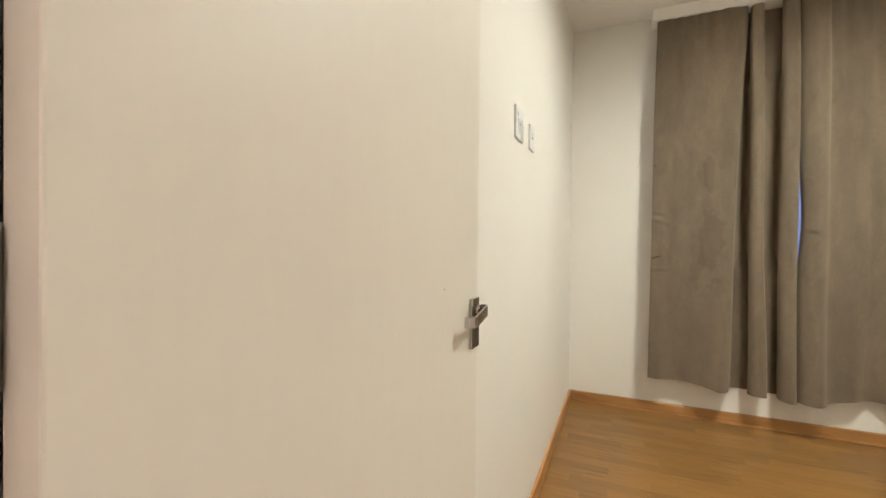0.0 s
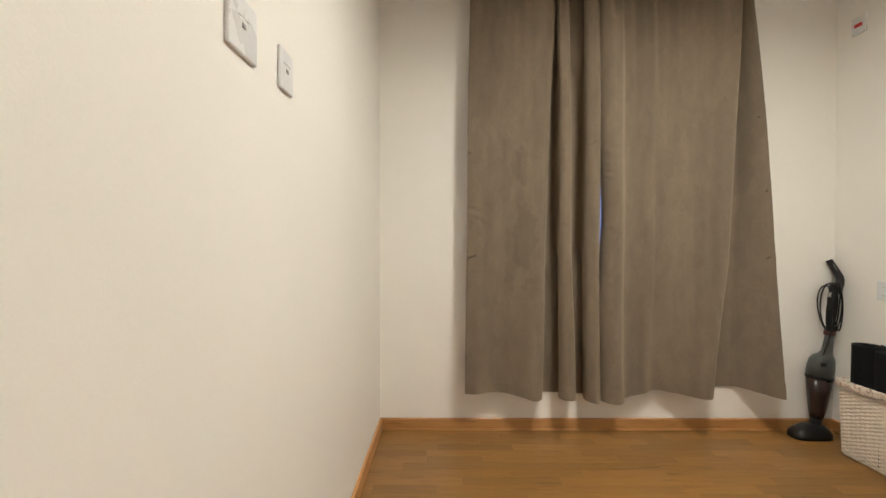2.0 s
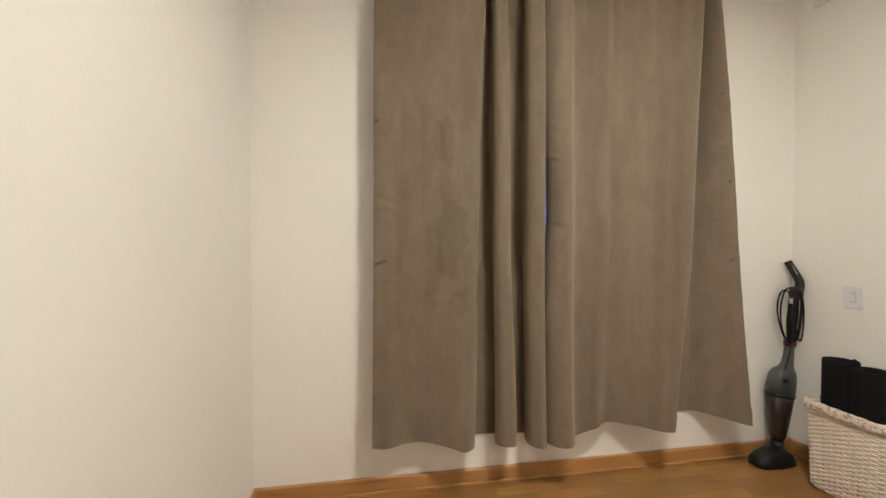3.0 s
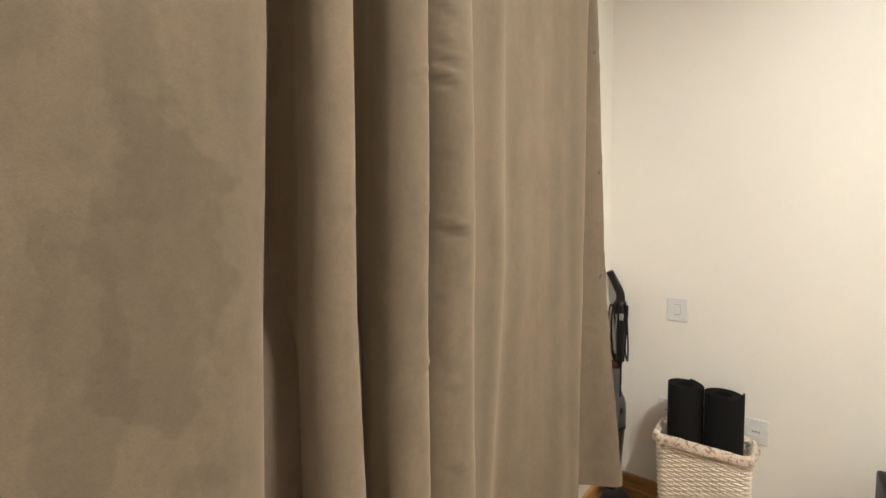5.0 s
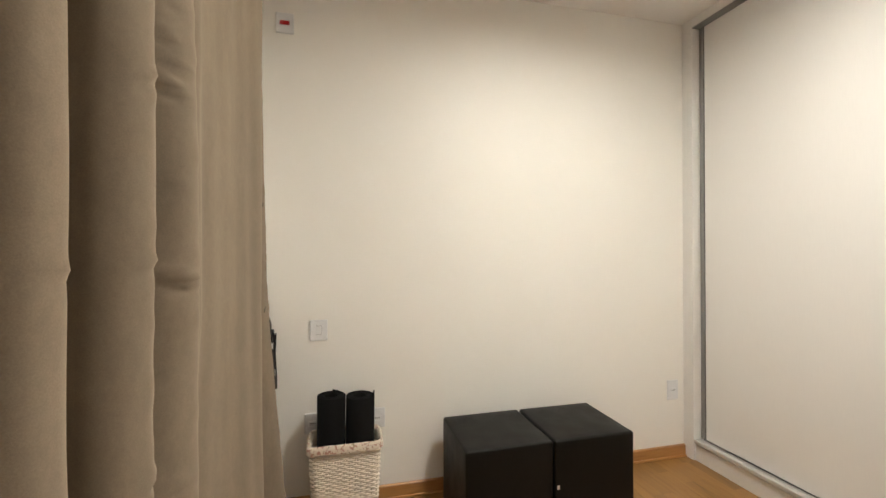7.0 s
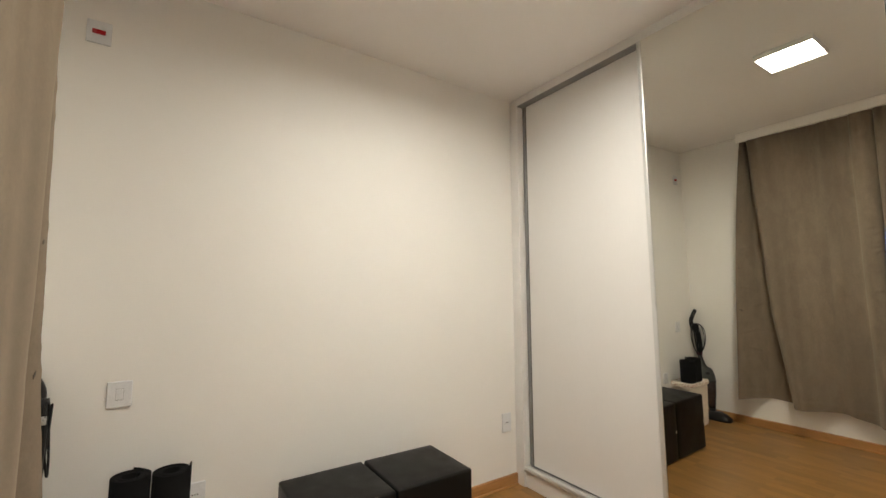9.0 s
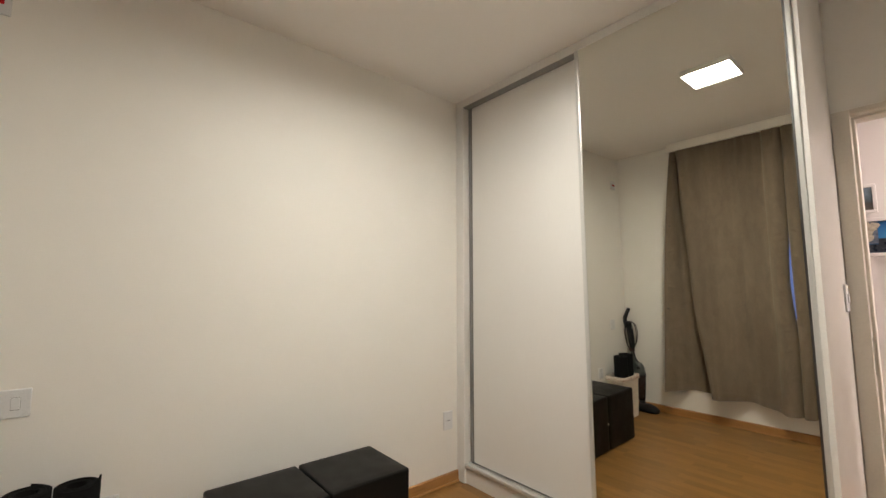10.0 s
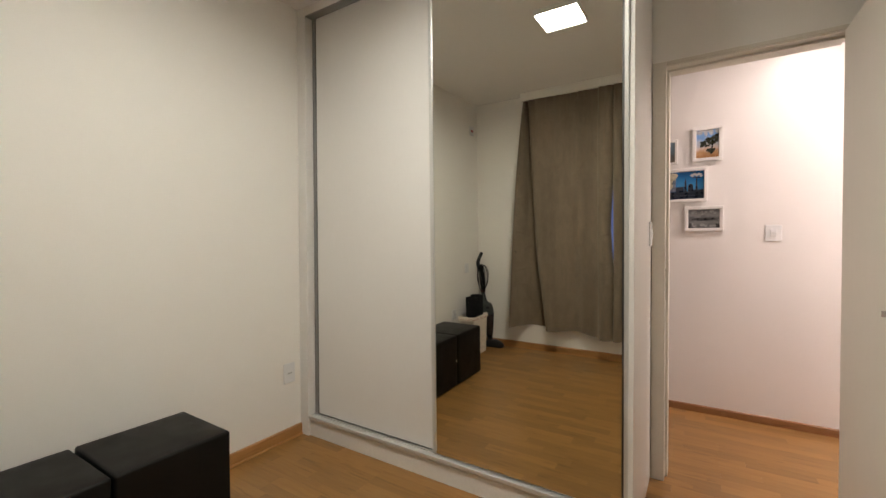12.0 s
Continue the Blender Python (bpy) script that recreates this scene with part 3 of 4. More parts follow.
def curtain_panel(name, ctrl, z_top, hem, pull, label, tabs=()):
    """ctrl: (x at mid height, gap to the wall, gap at the top); pull(x, h): sideways shift at height share h."""
    line = smooth_line([(x, d, t) for x, d, t in ctrl], 6)
    rows = 210
    bm = bmesh.new()
    grid = []
    for j in range(rows + 1):
        h = j / rows
        row = []
        for i, p in enumerate(line):
            u = i / (len(line) - 1)
            z0 = hem(p.x)
            z = z0 + (z_top - z0) * h
            blend = min(1, max(0, (h - 0.45) / 0.55)) ** 1.3
            d = p.y * (1 - blend) + p.z * blend
            spread = 1 + 0.55 * max(0, 0.35 - h)
            d = 0.075 + (d - 0.075) * spread
            d -= max(0, d - 0.122) * ease(0.90, 0.985, h)
            low = max(0, 0.38 - h) / 0.38
            swing = sum(a * math.exp(-((p.x - c) / w) ** 2) for c, w, a in ((0.66, 0.13, -0.040), (1.62, 0.14, -0.062), (1.90, 0.10, 0.022), (2.11, 0.05, -0.02), (2.28, 0.08, 0.062), (0.90, 0.06, 0.02)))
            d += swing * low
            z += -0.30 * swing * max(0, 0.12 - h) / 0.12
            d += 0.0035 * (z < z0 + 0.075) + 0.006 * noise.noise(Vector((p.x * 7.0, 4.4, z * 0.35))) * ease(0.1, 0.3, d + 0.2)
            flat = 1 - math.exp(-((p.x - 0.49) / 0.06) ** 2) - math.exp(-((p.x - 2.14) / 0.10) ** 2)
            phase = 2.2 * noise.noise(Vector((p.x * 2.3, 8.1, z * 0.25)))
            d += flat * (0.0055 * ease(0.60, 1.0, h) * math.sin(p.x * math.tau / 0.068 + phase) + 0.0013 * math.sin(p.x * math.tau / 0.125 + 1.7 * phase))
            wob = noise.noise(Vector((p.x * 3.1, 7.7, z * 1.7))) * 0.010 + noise.noise(Vector((p.x * 11, 3.3, z * 5.5))) * 0.0020 + noise.noise(Vector((p.x * 12, 5.5, z * 0.45))) * 0.008
            x = p.x + pull(p.x, h) + noise.noise(Vector((p.x * 2.0, 1.1, z * 1.3))) * 0.006
            near_edge = sum(math.exp(-((p.x - e) / w) ** 2) for e, w in ((1.335, 0.05), (1.235, 0.012), (0.50, 0.09), (2.25, 0.06)))
            crease = noise.noise(Vector((p.x * 9.0 + z * 3.0, 2.2, z * 21.0)))
            d += 0.0045 * near_edge * max(-0.1, crease - 0.12)
            for cx, cz, long, rise, deep in CREASES:
                if abs(x - cx) < 3 * long and abs(z - cz) < 0.08:
                    off = z - cz - rise * (x - cx)
                    d += deep * math.exp(-((x - cx) / long) ** 2) * (math.exp(-((off - 0.011) / 0.010) ** 2) - math.exp(-(off / 0.008) ** 2))
            d = max(0.010 - (0.045 if x < 1.9 else 0) * ease(WIN[2] + 0.02, WIN[2] + 0.20, z) * (1 - ease(2.1, 2.24, z)), d + wob * (1 - 0.6 * h))
            row.append(bm.verts.new((x, NORTH - d, z)))
        grid.append(row)
    for j in range(rows):
        for i in range(len(line) - 1):
            bm.faces.new((grid[j][i], grid[j][i + 1], grid[j + 1][i + 1], grid[j + 1][i]))
    ob = empty(name, label, "curtain", group="window curtains")
    cloth = part("cloth", bm, CURTAIN, ob, "", True)
    thick = cloth.modifiers.new("thickness", "SOLIDIFY")
    thick.thickness, thick.offset, thick.use_rim = 0.0025, 1.0, False
    for x, long, d, z in tabs:
        bm = box(x, x + long, NORTH - d - 0.002, NORTH - d, z, z + 0.012, 0.0008)
        for v in bm.verts:
            v.co.z += 0.35 * (v.co.x - x)
        part("edge_tab", bm, SEAM, ob, "narrow dark tab on the curtain edge")
    return ob


def left_pull(x, h):
    edge = 0.03 * (h - 0.33) * (1 - ease(0.5, 0.9, x))
    pinch = 0.045 * ease(0.55, 1.0, h) * math.exp(-((x - 0.96) / 0.05) ** 2)
    lean = -0.065 * max(0, 0.52 - h) * math.exp(-((x - 0.95) / (0.10 if x < 0.95 else 0.06)) ** 2)
    drawn = max(-0.024, min(0.022, 0.055 * (0.45 - h))) * math.exp(-((x - (1.10 if h < 0.45 else 1.07)) / (0.028 if h < 0.45 else 0.045)) ** 2)
    return edge + pinch + lean + drawn


def right_pull(x, h):
    gap = 0.022 * math.exp(-((h - 0.45) / 0.13) ** 2) * (1 - ease(1.26, 1.34, x))
    wide = 0.16 if x < 2.03 else 0.08
    fold = math.exp(-((x - 2.03) / wide) ** 2) * (h - 0.33) * (0.31 if h < 0.33 else 0.12)
    low, high = 0.33 - h, h - 0.33
    edge = 0.06 * low if low > 0 else -0.10 * high - 0.145 * high * high
    return fold + edge * ease(2.05, 2.276, x) + gap


LEFT_FOLDS = [(0.486, 0.120, 0.110), (0.550, 0.138, 0.120), (0.650, 0.126, 0.115), (0.760, 0.120, 0.120), (0.850, 0.128, 0.122), (0.905, 0.133, 0.128), (0.936, 0.130, 0.113), (0.957, 0.114, 0.102),
              (0.964, 0.085, 0.081), (0.972, 0.045, 0.052), (0.990, 0.000, 0.020), (1.024, -0.030, -0.002), (1.052, -0.024, 0.002), (1.061, 0.012, 0.028), (1.046, 0.052, 0.057), (1.036, 0.082, 0.079),
              (1.036, 0.108, 0.097), (1.051, 0.132, 0.115), (1.079, 0.141, 0.121), (1.097, 0.128, 0.112), (1.104, 0.097, 0.089), (1.107, 0.050, 0.056), (1.118, 0.000, 0.020), (1.155, -0.030, -0.002),
              (1.192, -0.024, 0.002), (1.204, 0.010, 0.027), (1.191, 0.050, 0.056), (1.182, 0.085, 0.081), (1.183, 0.116, 0.103), (1.199, 0.143, 0.123), (1.230, 0.157, 0.133), (1.254, 0.146, 0.125),
              (1.266, 0.116, 0.103)]
RIGHT_FOLDS = [(1.272, 0.070, 0.070), (1.270, 0.100, 0.092), (1.279, 0.128, 0.112), (1.303, 0.155, 0.131), (1.338, 0.174, 0.145), (1.368, 0.170, 0.142), (1.392, 0.144, 0.123), (1.407, 0.114, 0.098),
              (1.440, 0.100, 0.096), (1.500, 0.104, 0.100), (1.545, 0.116, 0.108), (1.578, 0.112, 0.104), (1.604, 0.103, 0.098), (1.650, 0.097, 0.098), (1.730, 0.116, 0.110), (1.800, 0.122, 0.115),
              (1.880, 0.136, 0.122), (1.940, 0.158, 0.134), (1.978, 0.160, 0.138), (2.002, 0.138, 0.125), (2.010, 0.095, 0.095), (2.020, 0.050, 0.055), (2.045, 0.022, 0.024), (2.085, 0.020, 0.022),
              (2.125, 0.030, 0.035), (2.175, 0.070, 0.075), (2.230, 0.110, 0.100), (2.276, 0.126, 0.105)]
curtain_panel("curtain", LEFT_FOLDS, 2.625, lambda x: 0.262 - 0.040 * max(0, x - 0.5) / 0.75, left_pull,
              "taupe suede-like window curtain with deep bunched folds", [(0.490, 0.050, 0.140, 1.052), (0.498, 0.012, 0.130, 1.66), (0.480, 0.012, 0.130, 0.47)])
curtain_panel("curtain", RIGHT_FOLDS, 2.625, lambda x: 0.226 + 0.052 * max(0, x - 1.3), right_pull,
              "taupe suede-like window curtain, its edge flaring outwards", [(2.228, 0.040, 0.128, 1.050), (2.180, 0.014, 0.116, 1.870), (2.224, 0.014, 0.122, 1.440)])


# ---- switches and sockets ----
def plate(name, label, at, turn, w, h, kind_of):
    """A wall plate; local x across, z up, -y out of the wall."""
    ob = empty(name, label, "wall switch" if kind_of in ("switch", "double", "red") else "socket", group="switches and sockets")
    ob.matrix_basis = pose(*at, 0, 0, turn)
    part("cover", box(-w / 2, w / 2, -0.009, 0, -h / 2, h / 2, 0.004, 3), PLASTIC, ob)
    if kind_of == "double":
        part("key", box(-0.0125, 0.0125, -0.0115, -0.009, -0.021, 0.021, 0.0015), PLASTIC, ob)
        for z in (0.0222, -0.0222):
            part("mark", box(-0.0125, 0.0125, -0.0096, -0.0088, z - 0.0008, z + 0.0008), PLASTIC_LINE, ob)
        part("mark", box(0.0130, 0.0140, -0.0096, -0.0088, -0.021, 0.021), PLASTIC_LINE, ob)
    elif kind_of == "switch":
        part("key", box(-0.016, 0.016, -0.0135, -0.009, -0.022, 0.022, 0.002), PLASTIC, ob)
        part("mark", box(-0.008, 0.008, -0.0142, -0.0132, -0.001, 0.001), PLASTIC_LINE, ob)
    elif kind_of == "red":
        part("key", box(-0.0225, 0.0225, -0.0135, -0.009, -0.010, 0.010, 0.002), RED, ob, "red rocker key")
    elif kind_of == "data":
        part("jack", box(-0.006, 0.006, -0.0105, -0.009, -0.005, 0.004), PLASTIC_LINE, ob)
        part("mark", box(-0.020, 0.020, -0.0096, -0.0088, 0.0145, 0.0152), PLASTIC_LINE, ob)
    else:
        part("insert", box(-0.022, 0.022, -0.011, -0.009, -0.013, 0.013, 0.003), PLASTIC, ob)
        for x in (-0.0095, 0, 0.0095):
            part("pin_hole", box(x - 0.0032, x + 0.0032, -0.0114, -0.0106, -0.0032, 0.0032), PLASTIC_LINE, ob)
    return ob


plate("wall_switch", "white wall switch plate above the wicker basket", (EAST, 2.803, 0.884), -90, 0.084, 0.104, "double")
plate("wall_switch", "white wall switch plate with a red rocker high on the wall", (EAST, 2.963, 2.397), -90, 0.084, 0.10, "red")
plate("socket", "white low wall socket beside the wardrobe", (EAST, 0.697, 0.414), -90, 0.08, 0.122, "socket")
plate("socket", "white low wall socket behind the wicker basket", (EAST, 2.515, 0.422), -90, 0.08, 0.10, "socket")
plate("socket", "white low wall socket behind the wicker basket", (EAST, 2.83, 0.425), -90, 0.08, 0.10, "socket")
plate("data_socket", "large square white data socket plate on the wall", (WEST, 1.370, 1.562), 90, 0.115, 0.112, "data")
plate("data_socket", "small white socket plate beside the larger one", (WEST, 1.590, 1.565), 90, 0.082, 0.10, "data")
plate("wall_switch", "white wall switch plate on the hall wall", (0.161, HALL_S, 1.280), 180, 0.088, 0.106, "switch")
plate("wall_switch", "white wall switch on the wardrobe's side panel", (WD_W, 0.06, 1.265), -90, 0.08, 0.12, "switch")


# ---- wardrobe ----
wd = empty("wardrobe", "tall white built-in wardrobe with a mirrored sliding door", "wardrobe", (WD_W + EAST) / 2, 0.3, 0)
OX, OY = (WD_W + EAST) / 2, 0.3


def wbox(x0, x1, y0, y1, z0, z1, bevel=0.0):
    return box(x0 - OX, x1 - OX, y0 - OY, y1 - OY, z0, z1, bevel)


TOP = 2.645
part("side_panel", wbox(WD_W, WD_W + 0.018, SOUTH + 0.014, WD_FRONT, 0, CEIL - 0.002, 0.001), CARCASS, wd)
part("stile", wbox(EAST - 0.075, EAST - 0.001, 0.50, WD_FRONT, 0, CEIL - 0.002, 0.001), CARCASS, wd)
part("top_filler", wbox(WD_W + 0.018, EAST - 0.075, 0.50, WD_FRONT - 0.002, TOP, CEIL - 0.002, 0.001), CARCASS, wd)
part("plinth", wbox(WD_W + 0.018, EAST - 0.075, 0.50, WD_FRONT - 0.014, 0, 0.098, 0.001), CARCASS, wd)
part("bottom_board", wbox(WD_W + 0.018, EAST - 0.075, SOUTH + 0.013, WD_FRONT - 0.023, 0.0985, 0.116), CARCASS, wd)
part("back_panel", wbox(WD_W + 0.018, EAST - 0.002, SOUTH + 0.001, SOUTH + 0.012, 0, CEIL - 0.002), CARCASS, wd)
part("bottom_track", wbox(WD_W + 0.018, EAST - 0.075, 0.576, WD_FRONT + 0.001, 0.108, 0.130, 0.004), ALU, wd, "aluminium double sliding track")
part("track_rib", wbox(WD_W + 0.018, EAST - 0.075, 0.5620, 0.5680, 0.1165, 0.128, 0.001), ALU, wd)
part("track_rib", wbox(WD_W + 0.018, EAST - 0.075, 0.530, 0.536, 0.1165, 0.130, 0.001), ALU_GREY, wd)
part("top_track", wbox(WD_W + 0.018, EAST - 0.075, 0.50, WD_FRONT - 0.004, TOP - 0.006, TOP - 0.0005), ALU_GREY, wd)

# white sliding door on the rear track
X0, X1, Y, Z0, Z1 = 1.69, EAST - 0.080, 0.545, 0.135, TOP - 0.008
door = part("sliding_door", wbox(X0 + 0.02, X1 - 0.028, Y - 0.009, Y + 0.009, Z0, Z1), BOARD_WHITE, wd, "white melamine sliding door with aluminium edges")
part("edge_profile", wbox(X0, X0 + 0.02, Y - 0.014, Y + 0.016, Z0, Z1, 0.004), ALU, door)
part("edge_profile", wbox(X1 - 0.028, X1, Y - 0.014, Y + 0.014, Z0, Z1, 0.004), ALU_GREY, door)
# dark strip stands in for the shade in the gap by the profile
part("shadow_strip", wbox(X1 - 0.0325, X1 - 0.0282, Y + 0.0092, Y + 0.0105, Z0, Z1), GAP_DARK, door)
# mirrored sliding door on the front track, hanging a little out of true
mx0, mx1 = WD_W + 0.0185, 1.733
mid = ((mx0 + mx1) / 2 - OX, 0.598 - OY, 0)
mdoor = new("mirror_door", mesh_of("mirror_door", box(-(mx1 - mx0) / 2 + 0.02, (mx1 - mx0) / 2 - 0.02, -0.012, 0.003, 0.137, Z1), CARCASS))
mdoor.parent = wd
mdoor.matrix_basis = pose(*mid) @ Matrix.Translation((0, 0, 1.3)) @ pose(0, 0, 0, -0.72, 0, 0) @ Matrix.Translation((0, 0, -1.3))
tagged(mdoor, "full-height mirrored sliding door with aluminium edges")
w2 = (mx1 - mx0) / 2
part("mirror", box(-w2 + 0.018, w2 - 0.022, 0.0032, 0.0072, 0.139, Z1), MIRROR, mdoor, "clear silvered mirror pane")
part("edge_profile", box(w2 - 0.022, w2, -0.014, 0.014, 0.137, Z1, 0.004), ALU, mdoor)
part("edge_profile", box(-w2, -w2 + 0.018, -0.014, 0.014, 0.137, Z1, 0.004), ALU, mdoor)
# painted shadow line between mirror pane and edge profile
part("shadow_strip", box(-w2 + 0.0182, -w2 + 0.026, 0.0074, 0.009, 0.139, Z1), GAP_DARK, mdoor)


# ---- ottomans ----
def ottoman():
    ob = empty("ottoman", "black synthetic leather cube ottoman on the floor", "ottoman", group="pair of ottomans")
    w, d, h = 0.392, 0.411, 0.426
    bm = box(-w / 2, w / 2, -d / 2, d / 2, 0.012, h, 0.011, 4)
    bmesh.ops.subdivide_edges(bm, edges=[e for e in bm.edges if e.calc_length() > 0.2], cuts=9, use_grid_fill=True)
    for v in bm.verts:
        bulge = math.cos(math.pi * v.co.x / w) * math.cos(math.pi * v.co.y / d)
        if v.co.z > h - 0.004:
            v.co.z += 0.006 * bulge
        v.co += 0.0011 * Vector((noise.noise(v.co * 11), noise.noise(v.co * 11 + Vector((5, 0, 0))), 0))
    part("body", bm, LEATHER, ob, "", True)
    part("base_frame", box(-w / 2 + 0.012, w / 2 - 0.012, -d / 2 + 0.012, d / 2 - 0.012, 0.006, 0.0125), BLACK_PLASTIC, ob)
    for x in (-w / 2 + 0.04, w / 2 - 0.04):
        for y in (-d / 2 + 0.04, d / 2 - 0.04):
            part("foot", tube([(x, y, 0), (x, y, 0.012)], 0.018, 12), BLACK_PLASTIC, ob)
    part("tag", box(-w / 2 - 0.003, -w / 2 - 0.0005, d / 2 - 0.022, d / 2 - 0.010, 0.208, 0.226, 0.0005), LABEL, ob, "small pale sewn-in tag")
    return ob


one = ottoman()
one.matrix_basis = pose(2.463, 1.981, 0, 0, 0, 0.4)
copy_thing(one, pose(2.463, 1.561, 0, 0, 0, -0.4))


# ---- wicker basket with its lining ----
BX, BY, BH = 2.600, 2.677, 0.402
bask = empty("wicker_basket", "white-washed wicker basket with a printed cotton lining", "basket", BX, BY, 0)


def rim_outline(hx, hy, r, per):
    pts = []
    for k, (sx, sy) in enumerate(((1, 1), (-1, 1), (-1, -1), (1, -1))):
        for a in range(5):
            ang = math.radians(90 * k + 22.5 * a)
            pts.append(Vector((sx * (hx - r) + r * math.cos(ang), sy * (hy - r) + r * math.sin(ang), 0)))
    dense, n = [], len(pts)
    lengths = [(pts[(i + 1) % n] - pts[i]).length for i in range(n)]
    total = sum(lengths)
    for k in range(per):
        s, i = total * k / per, 0
        while s > lengths[i]:
            s -= lengths[i]
            i += 1
        dense.append(pts[i].lerp(pts[(i + 1) % n], s / lengths[i]))
    return dense


STAKES = 36
rows = 38
for j in range(rows):
    z = 0.012 + j * (BH - 0.035) / rows
    f = 0.90 + 0.10 * z / BH
    out = rim_outline(0.088 * f, 0.156 * f, 0.03, STAKES * 4)
    ring = []
    for k, p in enumerate(out):
        nrm = Vector((p.x / 0.1, p.y / 0.16, 0)).normalized()
        over = (0.85 if j % 2 else -0.85) * math.cos(math.tau * k / 8)
        jit = noise.noise(Vector((p.x * 30, p.y * 30, j * 1.7))) * 0.0015
        ring.append(Vector((p.x, p.y, z + jit)) + nrm * (0.0046 * over))
    part("woven_strand", tube(ring, 0.0056, 5, True, None, 0.95), WICKER, bask, "", True)
for k, p in enumerate(rim_outline(0.088, 0.156, 0.03, STAKES)):
    part("stake", tube([(p.x * 0.90, p.y * 0.90, 0.004), (p.x * 0.995, p.y * 0.995, BH - 0.02)], 0.0035, 5), WICKER, bask, "", True)
bm = bmesh.new()
for off in (0.0, math.pi):
    ring = []
    for k, p in enumerate(rim_outline(0.090, 0.158, 0.032, 150)):
        nrm = Vector((p.x / 0.1, p.y / 0.16, 0)).normalized()
        a = k * 0.9 + off
        ring.append(Vector((p.x, p.y, BH - 0.012 + 0.006 * math.sin(a))) + nrm * 0.005 * math.cos(a))
    tube(ring, 0.0068, 5, True, bm)
part("rim", bm, WICKER, bask, "twisted wicker rim", True)
part("base", box(-0.076, 0.076, -0.13, 0.13, 0.003, 0.012), WICKER, bask)
# cloth lining folded over the rim
bm = bmesh.new()
levels = [(-0.012, -0.10), (-0.010, -0.04), (-0.006, 0.0), (0.002, 0.008), (0.009, 0.004), (0.0125, -0.008), (0.0142, -0.018), (0.0150, -0.028)]
rings = []
for li, (off, dz) in enumerate(levels):
    ring = []
    for k, p in enumerate(rim_outline(0.093, 0.160, 0.032, 140)):
        nrm = Vector((p.x / 0.1, p.y / 0.16, 0)).normalized()
        ruffle = noise.noise(Vector((k * 0.35, li * 0.6, 2.0))) * 0.005 + noise.noise(Vector((k * 0.11, 5.0, 0))) * 0.006
        drop = noise.noise(Vector((k * 0.09, 9.0, 1.0))) * 0.014 if li > 4 else 0.0
        ring.append(bm.verts.new(Vector((p.x, p.y, BH + dz + drop + ruffle * 0.6)) + nrm * (off + 0.4 * ruffle)))
    rings.append(ring)
for r0, r1 in zip(rings, rings[1:]):
    for k in range(140):
        bm.faces.new((r0[k], r0[(k + 1) % 140], r1[(k + 1) % 140], r1[k]))
part("lining", bm, LINER, bask, "beige and rose printed cotton lining folded over the rim", True)
part("tie", tube(smooth_line([(0.02, -0.168, BH - 0.03), (0.05, -0.174, BH - 0.012), (0.075, -0.178, BH - 0.022), (0.085, -0.178, BH - 0.05)]), 0.003, 6), LINER, bask, "", True)


# ---- rolled mats in the basket ----
def rolled_mat(x, y, tilt_x, tilt_y, turn, height, flap):
    bm = bmesh.new()
    n, t = 110, 0.0052
    inner, outer = [], []
    for k in range(n):
        a = k / n * 5.2 * math.tau
        r = 0.0265 + 0.0070 * a / math.tau + noise.noise(Vector((k * 0.12, x * 10, 0))) * 0.0008
        for lst, rr in ((inner, r), (outer, r + t)):
            zt = height + noise.noise(Vector((k * 0.05, y * 20, 3))) * 0.006 + flap * ease(0.965, 1.0, k / n)
            lst.append((bm.verts.new((rr * math.cos(a), rr * math.sin(a), 0)), bm.verts.new((rr * math.cos(a), rr * math.sin(a), zt))))
    for i in range(n - 1):
        for lst in (inner, outer):
            bm.faces.new((lst[i][0], lst[i + 1][0], lst[i + 1][1], lst[i][1]))
        bm.faces.new((inner[i][1], inner[i + 1][1], outer[i + 1][1], outer[i][1]))
    bm.faces.new((inner[-1][0], outer[-1][0], outer[-1][1], inner[-1][1]))
    ob = tagged(part("rolled_mat", bm, FOAM, None, "", True), "black foam mat rolled up in the wicker basket", "exercise mat", "rolled mats")
    ob.matrix_basis = pose(x, y, 0.016, tilt_x, tilt_y, turn)
    return ob


rolled_mat(2.586, 2.745, 0, 0.4, 300, 0.590, 0.010)
rolled_mat(2.584, 2.612, 0, 0.6, 206, 0.583, 0.028)

# ---- upright vacuum cleaner leaning in the corner ----
vac = empty("vacuum_cleaner", "grey and black upright stick vacuum cleaner leaning in the corner", "vacuum cleaner", 2.585, 2.985, 0)
vac.matrix_basis = pose(2.574, 3.026, 0.0, -1.2, 8.4, 0)
part("dust_cup", loft([((-0.010, 0, 0.10), 0.030, 0.028), ((-0.012, 0, 0.14), 0.038, 0.036), ((-0.018, 0, 0.24), 0.054, 0.044), ((-0.024, 0, 0.34), 0.066, 0.05)]), SMOKED, vac, "smoked dark red dust cup", True)
part("body", loft([((-0.024, 0, 0.341), 0.068, 0.052), ((-0.024, 0, 0.40), 0.068, 0.052), ((-0.022, 0, 0.445), 0.062, 0.050), ((-0.018, 0, 0.470), 0.052, 0.044), ((-0.008, 0, 0.485), 0.034, 0.034),
                   ((-0.002, 0, 0.505), 0.025, 0.026), ((0, 0, 0.55), 0.022, 0.022), ((0, 0, 0.60), 0.019, 0.020)]), GREY_PLASTIC, vac, "", True)
part("band", loft([((-0.024, 0, 0.338), 0.0695, 0.0535), ((-0.024, 0, 0.352), 0.0695, 0.0535)]), BLACK_PLASTIC, vac, "", True)
